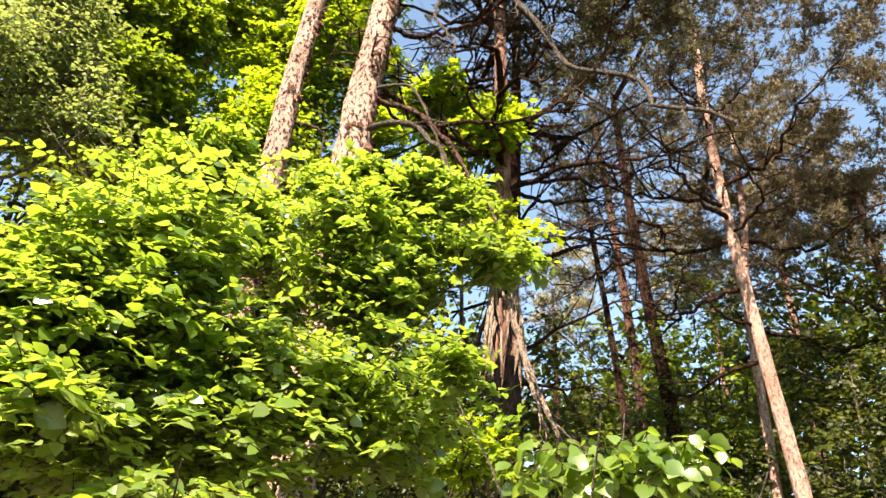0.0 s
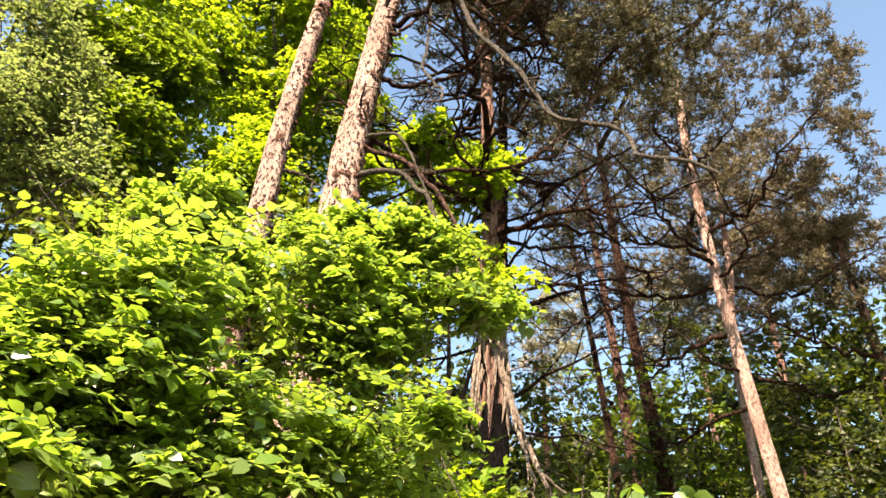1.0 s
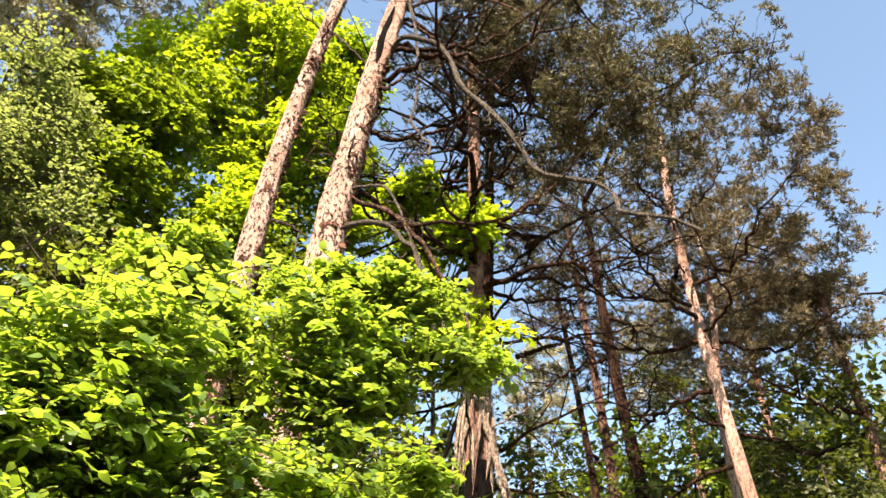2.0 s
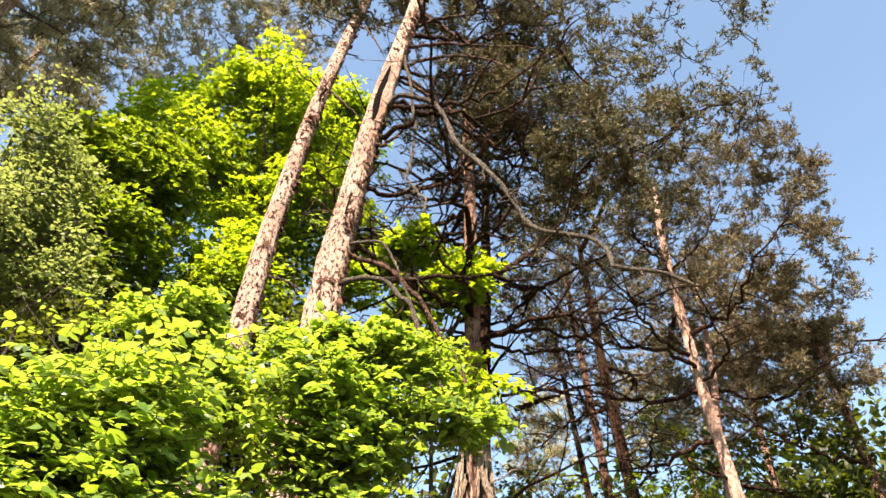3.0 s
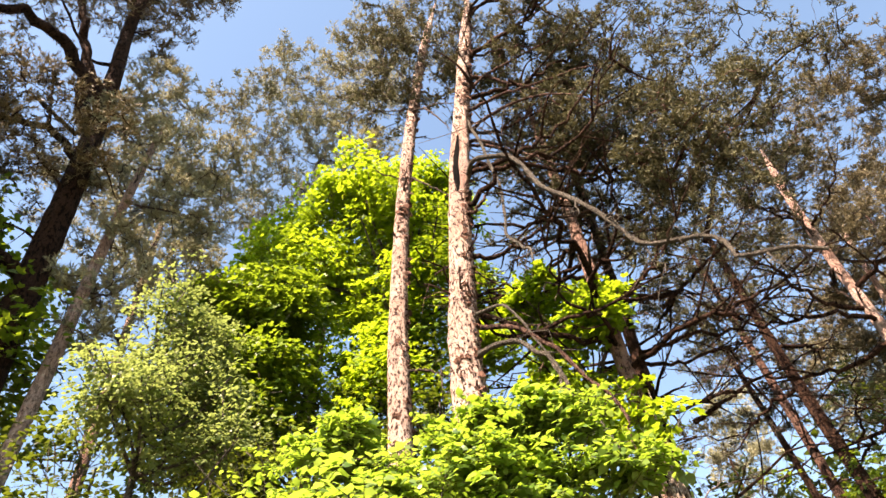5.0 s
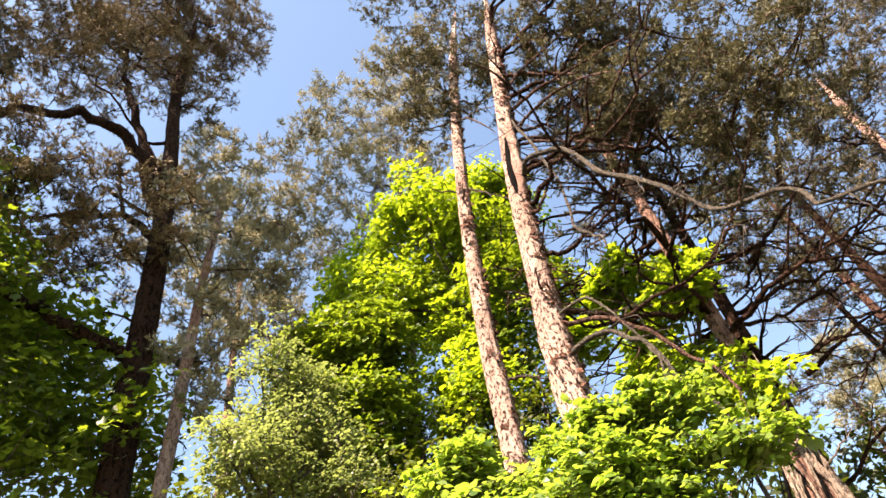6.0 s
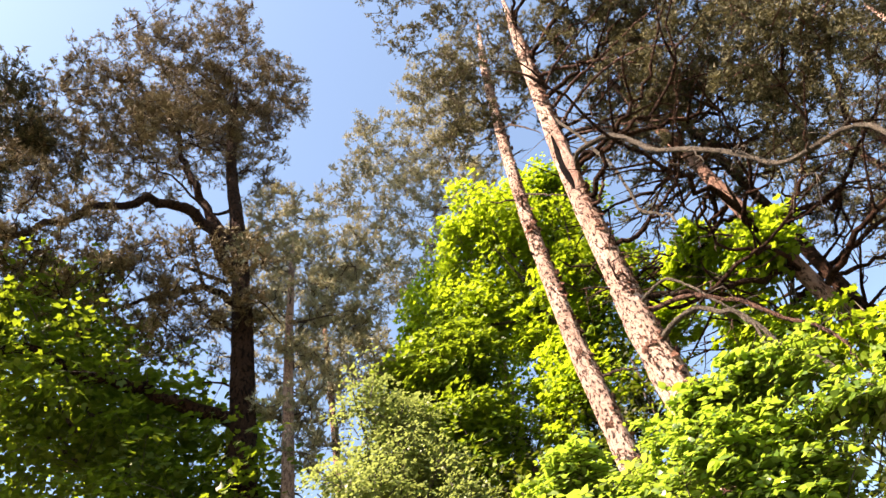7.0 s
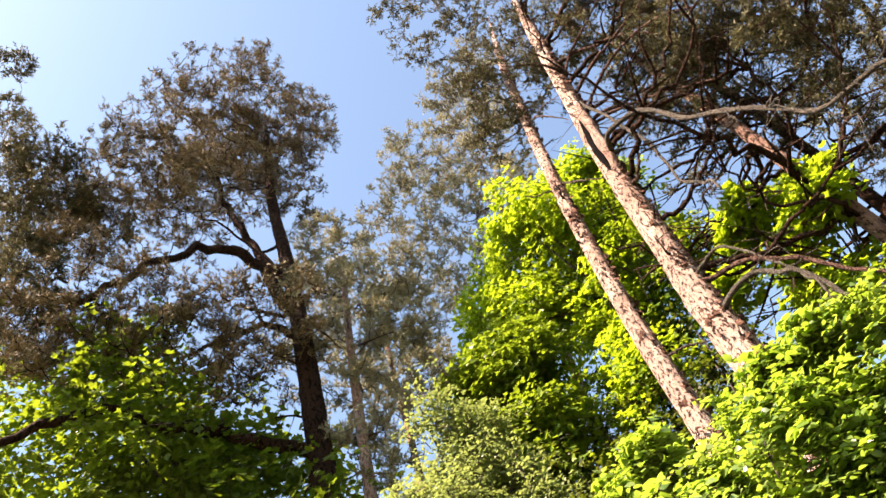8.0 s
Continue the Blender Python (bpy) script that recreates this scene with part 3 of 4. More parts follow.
GREY_PADS = [
    ((-7.02, 6.18, 15.28), (0.87, 0.77, 0.67)),
    ((-6.76, 6.45, 13.22), (1.1, 0.85, 0.61)),
    ((-7.13, 6.0, 12.28), (0.69, 0.63, 0.57)),
    ((-6.36, 6.84, 12.09), (1.04, 0.86, 0.69)),
    ((-6.89, 6.25, 10.74), (0.74, 0.58, 0.42)),
    ((-6.1, 7.04, 10.36), (0.73, 0.62, 0.52)),
    ((-7.33, 5.76, 13.86), (0.62, 0.62, 0.62)),
    ((-6.12, 7.38, 13.85), (0.77, 0.7, 0.64)),
    ((-6.77, 6.36, 9.74), (0.59, 0.5, 0.4)),
    ((-7.37, 5.95, 9.58), (0.54, 0.49, 0.44)),
    ((-6.89, 6.5, 8.9), (0.57, 0.5, 0.43)),
]
BACK_PADS = [
    ((-11.96, 10.34, 22.31), (1.69, 1.69, 1.69)),
    ((-11.02, 11.32, 19.3), (1.93, 1.67, 1.41)),
    ((-11.35, 10.97, 16.43), (1.89, 1.49, 1.1)),
    ((-9.72, 12.45, 19.46), (1.46, 1.36, 1.27)),
    ((-12.73, 9.35, 18.67), (1.3, 1.22, 1.14)),
    ((-10.25, 12.02, 16.52), (1.47, 1.14, 0.81)),
]
SPREAD_PADS = [
    ((-7.52, 9.73, 20.12), (1.18, 1.1, 1.01)),
    ((-6.27, 10.58, 18.87), (1.49, 1.32, 1.16)),
    ((-4.8, 11.35, 21.37), (1.65, 1.56, 1.46)),
    ((-3.9, 11.71, 25.44), (1.66, 1.56, 1.45)),
    ((-6.36, 10.52, 16.23), (1.35, 1.05, 0.75)),
    ((-4.5, 11.47, 18.96), (1.02, 0.93, 0.85)),
    ((-6.36, 10.64, 22.83), (1.4, 1.5, 1.6)),
    ((-5.29, 9.99, 9.5), (0.62, 0.49, 0.36)),
    ((-4.21, 10.5, 9.51), (0.48, 0.37, 0.27)),
    ((-5.49, 10.24, 10.68), (0.56, 0.45, 0.34)),
]
A_PADS = [
    ((-2.17, 6.83, 15.24), (0.99, 1.11, 1.24)),
    ((-1.89, 7.07, 19.88), (1.23, 1.07, 0.92)),
    ((-2.6, 6.67, 23.46), (1.06, 0.75, 0.44)),
    ((-0.45, 7.3, 16.62), (1.04, 0.91, 0.78)),
    ((-2.15, 7.01, 13.73), (0.69, 0.69, 0.69)),
    ((-0.66, 7.61, 14.72), (0.72, 0.84, 0.95)),
]
B_PADS = [
    ((0.9, 7.33, 15.02), (1.06, 0.88, 0.7)),
    ((1.94, 7.36, 13.46), (1.26, 1.0, 0.74)),
    ((2.69, 7.14, 11.42), (1.17, 0.94, 0.72)),
    ((3.44, 6.84, 10.14), (0.95, 0.79, 0.63)),
    ((0.95, 7.72, 12.3), (1.12, 0.82, 0.51)),
    ((2.34, 7.46, 10.03), (1.0, 0.75, 0.5)),
    ((1.33, 6.97, 15.03), (1.4, 0.99, 0.58)),
    ((1.01, 7.59, 14.08), (1.21, 0.93, 0.66)),
    ((1.68, 7.7, 11.81), (1.12, 0.89, 0.66)),
    ((2.36, 7.54, 10.29), (0.97, 0.73, 0.49)),
    ((0.82, 8.01, 11.84), (0.97, 0.68, 0.39)),
]
C_PADS = [
    ((0.95, 8.65, 15.1), (1.27, 1.01, 0.76)),
    ((2.08, 8.46, 13.78), (1.06, 0.95, 0.83)),
    ((1.65, 8.75, 12.29), (1.0, 0.84, 0.67)),
    ((3.25, 8.09, 14.09), (1.18, 1.0, 0.82)),
    ((2.65, 8.51, 12.54), (1.0, 0.89, 0.78)),
    ((0.2, 9.09, 12.32), (0.68, 0.63, 0.57)),
    ((1.18, 9.23, 11.18), (0.76, 0.65, 0.54)),
    ((2.03, 9.7, 10.45), (0.64, 0.56, 0.48)),
    ((-0.28, 9.29, 13.46), (0.61, 0.61, 0.61)),
    ((0.45, 9.09, 14.42), (0.88, 0.75, 0.63)),
    ((3.15, 7.18, 9.14), (0.67, 0.56, 0.45)),
    ((1.97, 7.85, 9.18), (0.61, 0.57, 0.53)),
]
D_PADS = [
    ((4.07, 9.59, 19.09), (2.01, 1.47, 0.93)),
    ((5.89, 8.62, 17.95), (2.14, 1.43, 0.71)),
    ((6.76, 7.96, 16.24), (1.03, 0.71, 0.39)),
    ((4.78, 9.26, 15.19), (1.44, 1.11, 0.79)),
    ((6.32, 8.32, 13.87), (1.06, 0.8, 0.53)),
    ((5.52, 8.85, 13.4), (1.07, 0.83, 0.59)),
    ((3.91, 9.66, 13.42), (1.23, 1.05, 0.86)),
    ((3.39, 10.38, 12.38), (1.34, 1.03, 0.73)),
    ((2.2, 10.68, 12.32), (0.86, 0.8, 0.74)),
    ((4.72, 9.85, 12.38), (0.95, 0.83, 0.71)),
]
M_PADS = [
    ((4.28, 15.36, 15.13), (1.0, 0.83, 0.66)),
    ((5.69, 14.91, 15.18), (1.31, 1.06, 0.82)),
    ((3.65, 16.56, 13.95), (0.83, 0.75, 0.66)),
    ((5.07, 16.19, 13.9), (1.15, 0.82, 0.49)),
    ((5.96, 14.81, 12.7), (0.89, 0.67, 0.45)),
    ((3.08, 16.66, 14.87), (0.86, 0.86, 0.86)),
    ((5.36, 17.13, 15.73), (1.62, 1.26, 0.9)),
    ((6.93, 16.56, 15.3), (1.04, 1.04, 1.04)),
    ((4.08, 19.54, 14.12), (0.92, 0.92, 0.92)),
    ((6.25, 18.95, 13.57), (0.89, 0.8, 0.71)),
    ((4.39, 17.41, 13.56), (1.01, 0.93, 0.84)),
    ((5.22, 18.24, 11.43), (0.97, 0.89, 0.81)),
    ((3.0, 18.73, 11.3), (0.82, 0.82, 0.82)),
]
R_PADS = [
    ((7.46, 12.9, 16.64), (1.61, 1.36, 1.12)),
    ((8.2, 10.54, 14.35), (1.07, 0.93, 0.8)),
    ((7.63, 12.8, 14.52), (1.77, 1.25, 0.74)),
    ((8.32, 10.72, 12.99), (0.63, 0.7, 0.76)),
    ((6.32, 13.49, 15.18), (1.09, 0.93, 0.78)),
    ((7.61, 10.75, 11.64), (1.19, 0.83, 0.48)),
    ((6.17, 12.52, 12.51), (1.08, 0.74, 0.4)),
    ((7.2, 12.2, 11.42), (1.52, 1.01, 0.51)),
    ((5.8, 13.26, 11.22), (0.79, 0.59, 0.39)),
    ((8.56, 10.26, 13.63), (0.64, 0.61, 0.57)),
    ((7.89, 10.53, 15.51), (1.12, 0.87, 0.63)),
    ((8.51, 10.57, 12.32), (0.49, 0.49, 0.49)),
]
T_PADS = [
    ((9.36, 11.68, 12.01), (0.89, 0.76, 0.63)),
    ((8.71, 12.17, 11.11), (1.25, 0.87, 0.5)),
    ((8.23, 13.68, 10.93), (1.46, 0.99, 0.53)),
    ((8.73, 12.17, 9.65), (0.93, 0.76, 0.58)),
    ((8.3, 13.65, 9.71), (1.38, 0.94, 0.5)),
    ((9.34, 13.57, 11.18), (1.2, 0.9, 0.6)),
    ((7.97, 14.98, 11.28), (1.14, 0.85, 0.57)),
    ((7.2, 16.45, 11.67), (0.92, 0.73, 0.54)),
]
FAR_PADS = [
    ((8.6, 22.44, 14.99), (1.27, 1.06, 0.85)),
    ((9.2, 22.21, 13.72), (1.43, 1.13, 0.82)),
    ((8.23, 22.59, 13.16), (1.03, 0.92, 0.82)),
    ((10.18, 21.78, 13.12), (1.0, 1.0, 1.0)),
    ((5.1, 25.55, 13.63), (1.14, 1.25, 1.37)),
    ((5.39, 25.48, 15.68), (0.94, 1.06, 1.18)),
]
WIDE_PADS = [
    ((10.39, 19.32, 17.1), (1.8, 1.5, 1.2)),
    ((12.12, 18.29, 16.32), (1.71, 1.42, 1.14)),
    ((12.67, 17.93, 14.26), (1.41, 1.23, 1.06)),
    ((9.13, 19.96, 15.36), (1.36, 1.17, 0.97)),
    ((7.65, 21.63, 14.79), (1.0, 1.0, 1.0)),
    ((10.98, 19.01, 14.32), (1.83, 1.46, 1.1)),
    ((11.0, 18.98, 18.95), (1.46, 1.15, 0.83)),
]
DARK_LIMBS = [
    [(-7.65, 5.49, 13.33), (-8.02, 4.59, 15.16), (-8.21, 3.73, 15.37), (-8.6, 2.57, 14.42), (-8.82, 1.45, 12.68)],
    [(-7.76, 5.34, 14.49), (-8.08, 4.66, 15.99), (-8.24, 4.14, 17.35), (-8.36, 3.86, 19.39)],
    [(-7.63, 5.52, 12.51), (-7.93, 4.89, 12.96), (-8.21, 4.16, 12.6), (-8.39, 3.45, 11.89)],
    [(-7.63, 5.43, 9.65), (-8.21, 4.48, 10.12), (-8.6, 3.65, 10.36), (-8.84, 2.4, 10.45), (-9.05, 1.43, 10.02), (-9.07, 0.68, 9.37), (-9.1, 0.1, 9.14)],
    [(-7.81, 5.24, 13.28), (-8.17, 4.66, 13.63), (-8.32, 4.33, 13.71), (-8.36, 4.27, 13.44)],
    [(-7.98, 4.81, 12.96), (-8.0, 4.61, 13.69), (-8.08, 4.42, 14.38)],
]
B_LIMBS = [
    [(-0.78, 6.75, 10.49), (-0.55, 6.44, 10.38), (-0.35, 6.25, 10.27), (-0.1, 6.09, 9.94), (0.15, 5.94, 9.02), (0.51, 5.8, 8.46), (0.83, 5.67, 7.9), (1.09, 5.55, 7.42), (1.24, 5.43, 7.09), (1.6, 5.32, 6.82), (1.98, 5.21, 6.56), (2.11, 5.1, 6.27), (2.31, 5.0, 6.04), (2.63, 4.9, 5.82)],
    [(-1.04, 6.6, 6.87), (-0.89, 6.49, 6.89), (-0.67, 6.43, 6.91), (-0.47, 6.37, 6.83), (-0.28, 6.32, 6.6), (-0.12, 6.27, 6.35), (0.02, 6.22, 6.04), (0.14, 6.18, 5.64), (0.33, 6.14, 5.19), (0.47, 6.1, 4.79)],
    [(-0.99, 6.6, 7.41), (-0.69, 6.5, 7.24), (-0.46, 6.43, 7.06), (-0.26, 6.37, 6.89), (-0.07, 6.32, 6.64), (0.11, 6.28, 6.29), (0.26, 6.23, 5.99), (0.45, 6.19, 5.6), (0.54, 6.15, 5.34)],
    [(-1.07, 6.6, 7.47), (-0.91, 6.5, 7.52), (-0.68, 6.44, 7.54), (-0.5, 6.38, 7.42), (-0.35, 6.34, 7.16), (-0.21, 6.29, 6.78), (-0.09, 6.25, 6.36)],
    [(-0.09, 6.25, 6.36), (-0.04, 6.23, 6.17), (-0.06, 6.22, 5.89), (-0.04, 6.22, 5.58), (-0.05, 6.21, 5.23), (-0.06, 6.2, 4.92)],
    [(-0.63, 6.8, 12.51), (-0.46, 6.68, 11.58), (-0.37, 6.61, 10.79), (-0.27, 6.55, 9.91), (-0.27, 6.49, 9.3), (-0.3, 6.44, 8.76), (-0.14, 6.39, 8.43), (-0.06, 6.34, 8.31), (-0.06, 6.3, 7.99)],
    [(-0.62, 6.87, 12.65), (-0.02, 6.77, 12.69), (0.54, 6.7, 12.64), (1.58, 6.65, 12.61), (2.14, 6.6, 12.34)],
    [(-0.46, 6.9, 13.4), (-0.03, 6.9, 13.78), (0.58, 6.9, 14.05), (1.29, 6.9, 14.28), (1.96, 6.9, 14.39)],
    [(-0.61, 6.83, 11.97), (-0.26, 6.79, 12.17), (0.22, 6.76, 12.32), (0.78, 6.74, 12.3), (1.31, 6.72, 11.99), (1.68, 6.7, 11.45)],
    [(-0.41, 6.9, 13.9), (-0.03, 6.98, 13.75), (0.32, 7.02, 13.42), (0.74, 7.06, 13.03), (1.09, 7.1, 12.37)],
    [(-0.39, 6.95, 14.67), (-0.05, 6.97, 14.95), (0.61, 6.98, 15.37), (1.37, 6.99, 15.8), (2.17, 7.0, 16.63)],
    [(-0.68, 6.8, 11.55), (-0.4, 6.86, 11.52), (-0.01, 6.91, 11.26), (0.33, 6.94, 11.0), (0.59, 6.97, 10.74), (0.98, 7.0, 10.3)],
    [(-0.92, 6.7, 9.56), (-0.63, 6.58, 9.67), (-0.35, 6.5, 9.99)],
]
A_LIMBS = [
    [(-1.64, 6.95, 13.38), (-1.29, 6.88, 13.23), (-1.12, 6.84, 13.2), (-0.67, 6.8, 12.94)],
    [(-1.37, 6.85, 13.22), (-1.11, 6.76, 12.61), (-0.91, 6.7, 12.06)],
    [(-1.73, 6.9, 11.24), (-1.44, 6.78, 10.78), (-1.08, 6.7, 10.25)],
    [(-1.97, 6.75, 7.11), (-1.65, 6.66, 6.97), (-1.37, 6.6, 6.74)],
]
POLES = [
    [(0.8, 8.3, 6.09), (0.89, 8.29, 5.5), (1.03, 8.27, 5.04), (1.18, 8.25, 4.56), (1.35, 8.22, 4.11), (1.52, 8.19, 3.74)],
    [(1.06, 8.17, 4.86), (1.13, 8.16, 4.48), (1.23, 8.14, 4.17), (1.34, 8.12, 3.86)],
]
D_LIMBS = [
    [(2.0, 10.78, 10.2), (2.58, 10.66, 10.54), (3.16, 10.5, 10.87), (3.84, 10.27, 11.13)],
    [(3.02, 9.81, 10.69), (4.04, 9.43, 12.58), (4.84, 9.15, 13.37), (5.54, 8.87, 14.09), (6.39, 8.29, 13.9)],
    [(1.78, 10.82, 7.75), (2.24, 10.54, 7.81), (2.68, 10.23, 7.85)],
]
HAZEL_LOBES = [
    ((-1.51, 3.72, 3.39), (1.0, 0.75, 0.5)),
    ((-0.86, 4.53, 4.09), (0.71, 0.59, 0.46)),
    ((-1.77, 3.15, 2.78), (0.59, 0.5, 0.4)),
    ((-1.06, 3.87, 2.98), (0.98, 0.69, 0.39)),
    ((-1.41, 3.44, 2.37), (0.9, 0.59, 0.27)),
    ((-1.38, 2.45, 2.29), (0.22, 0.16, 0.09)),
    ((-0.94, 2.65, 2.03), (0.37, 0.2, 0.04)),
    ((-0.42, 4.59, 3.78), (0.37, 0.43, 0.49)),
    ((-0.37, 4.09, 2.83), (0.44, 0.44, 0.44)),
    ((-2.57, 3.71, 4.27), (0.3, 0.22, 0.15)),
    ((-1.99, 4.27, 4.55), (0.46, 0.33, 0.19)),
    ((0.31, 4.5, 4.13), (0.38, 0.26, 0.15)),
    ((0.05, 3.61, 2.89), (0.12, 0.15, 0.18)),
    ((-1.1, 4.79, 4.62), (0.78, 0.49, 0.21)),
    ((-1.34, 4.52, 4.2), (0.38, 0.32, 0.25)),
    ((-0.69, 4.86, 4.61), (0.42, 0.32, 0.23)),
    ((-1.56, 3.04, 2.86), (0.37, 0.24, 0.12)),
    ((-2.08, 3.2, 3.15), (0.26, 0.19, 0.12)),
    ((-0.2, 4.48, 4.7), (0.20, 0.18, 0.2)),
    ((-0.62, 4.42, 4.66), (0.18, 0.16, 0.2)),
    ((-1.15, 4.31, 4.6), (0.20, 0.18, 0.2)),
    ((-1.65, 4.1, 4.62), (0.24, 0.2, 0.2)),
    ((0.1, 4.4, 4.55), (0.18, 0.16, 0.22)),
]
SHOOT_LOBES = [
    ((0.49, 2.76, 2.24), (0.17, 0.13, 0.09)),
    ((0.84, 2.72, 2.26), (0.16, 0.12, 0.08)),
    ((0.68, 2.77, 2.16), (0.25, 0.15, 0.05)),
    ((0.97, 2.67, 2.28), (0.06, 0.05, 0.03)),
]
SAPLING_LOBES = [
    ((0.42, 5.09, 3.07), (0.1, 0.14, 0.18)),
    ((0.49, 5.08, 2.81), (0.12, 0.14, 0.16)),
    ((0.24, 4.8, 2.62), (0.22, 0.18, 0.13)),
]
MAPLE_LOBES = [
    ((-4.02, 10.59, 14.0), (1.99, 1.73, 1.46)),
    ((-3.54, 10.77, 15.97), (0.87, 0.72, 0.58)),
    ((-5.03, 9.58, 12.65), (1.07, 1.01, 0.95)),
    ((-2.31, 11.1, 15.04), (0.71, 0.99, 1.27)),
    ((-2.56, 10.52, 11.13), (1.28, 1.28, 1.28)),
    ((-3.66, 9.97, 10.77), (0.89, 0.78, 0.67)),
    ((-1.13, 11.28, 11.81), (0.62, 0.56, 0.5)),
    ((-4.2, 9.6, 9.6), (0.6, 0.55, 0.5)),
    ((-3.9, 9.1, 8.0), (0.6, 0.55, 0.5)),
    ((-3.2, 9.6, 8.9), (0.85, 0.75, 0.8)),
]
SHADED_MAPLE_LOBES = [
    ((-5.22, 8.6, 10.95), (0.67, 0.67, 0.67)),
    ((-5.57, 8.11, 10.0), (0.62, 0.62, 0.62)),
    ((-5.13, 8.41, 9.75), (0.46, 0.54, 0.61)),
    ((-5.58, 8.44, 9.89), (0.92, 0.83, 0.73)),
    ((-4.99, 8.8, 10.75), (0.73, 0.6, 0.47)),
    ((-5.61, 7.83, 8.76), (0.57, 0.57, 0.57)),
    ((-5.9, 8.5, 8.2), (0.8, 0.7, 0.7)),
    ((-5.6, 8.1, 7.2), (0.75, 0.7, 0.6)),
    ((-4.8, 8.0, 9.4), (0.65, 0.6, 0.6)),
    ((-4.9, 7.9, 8.4), (0.65, 0.6, 0.6)),
]
YOUNG_MAPLE_LOBES = [
    ((0.02, 8.87, 9.18), (0.85, 0.64, 0.43)),
    ((-0.52, 8.86, 8.45), (0.92, 0.66, 0.4)),
    ((0.71, 7.85, 8.9), (0.29, 0.39, 0.49)),
    ((0.85, 7.84, 8.0), (0.55, 0.46, 0.37)),
    ((0.38, 8.47, 8.39), (0.59, 0.59, 0.59)),
    ((0.79, 7.84, 6.76), (0.43, 0.43, 0.43)),
    ((-0.13, 8.66, 7.28), (0.65, 0.6, 0.56)),
    ((1.0, 6.8, 5.66), (0.28, 0.28, 0.28)),
]
BIRCH_LOBES = [
    ((-4.0, 4.55, 7.04), (0.13, 0.15, 0.16)),
    ((-3.94, 4.34, 6.4), (0.2, 0.17, 0.13)),
    ((-3.91, 5.02, 6.77), (0.19, 0.18, 0.17)),
    ((-3.89, 4.1, 5.63), (0.2, 0.16, 0.12)),
    ((-3.91, 4.76, 6.15), (0.22, 0.18, 0.15)),
    ((-3.68, 5.19, 6.06), (0.16, 0.18, 0.19)),
    ((-3.75, 4.36, 5.37), (0.21, 0.17, 0.12)),
    ((-3.71, 4.91, 5.39), (0.27, 0.2, 0.14)),
    ((-4.29, 4.7, 6.36), (0.15, 0.13, 0.12)),
    ((-3.27, 4.98, 5.39), (0.14, 0.14, 0.15)),
]
BACKLIT_LOBES = [
    ((-10.15, 2.34, 11.2), (1.22, 1.01, 0.81)),
    ((-9.62, 4.08, 11.34), (1.28, 1.03, 0.76)),
    ((-9.85, 3.43, 10.18), (1.96, 1.23, 0.49)),
    ((-9.19, 5.0, 10.22), (0.82, 0.72, 0.62)),
    ((-10.28, 1.72, 9.93), (0.73, 0.63, 0.54)),
    ((-10.5, 3.21, 12.97), (1.05, 0.88, 0.7)),
    ((-9.41, 3.08, 9.26), (1.04, 0.9, 0.78)),
    ((-9.0, 4.72, 9.42), (1.32, 1.04, 0.76)),
    ((-9.87, 4.19, 12.11), (1.22, 0.88, 0.55)),
    ((-8.58, 5.96, 9.88), (0.61, 0.66, 0.72)),
    ((-8.62, 4.8, 8.52), (1.17, 1.01, 0.84)),
    ((-8.06, 5.69, 7.8), (1.34, 0.96, 0.58)),
    ((-9.34, 4.66, 10.08), (0.85, 0.76, 0.66)),
    ((-7.76, 6.93, 8.08), (0.82, 0.63, 0.46)),
    ((-11.16, 1.11, 12.45), (0.85, 0.9, 0.96)),
    ((-10.92, 0.87, 10.85), (1.04, 1.04, 1.04)),
]
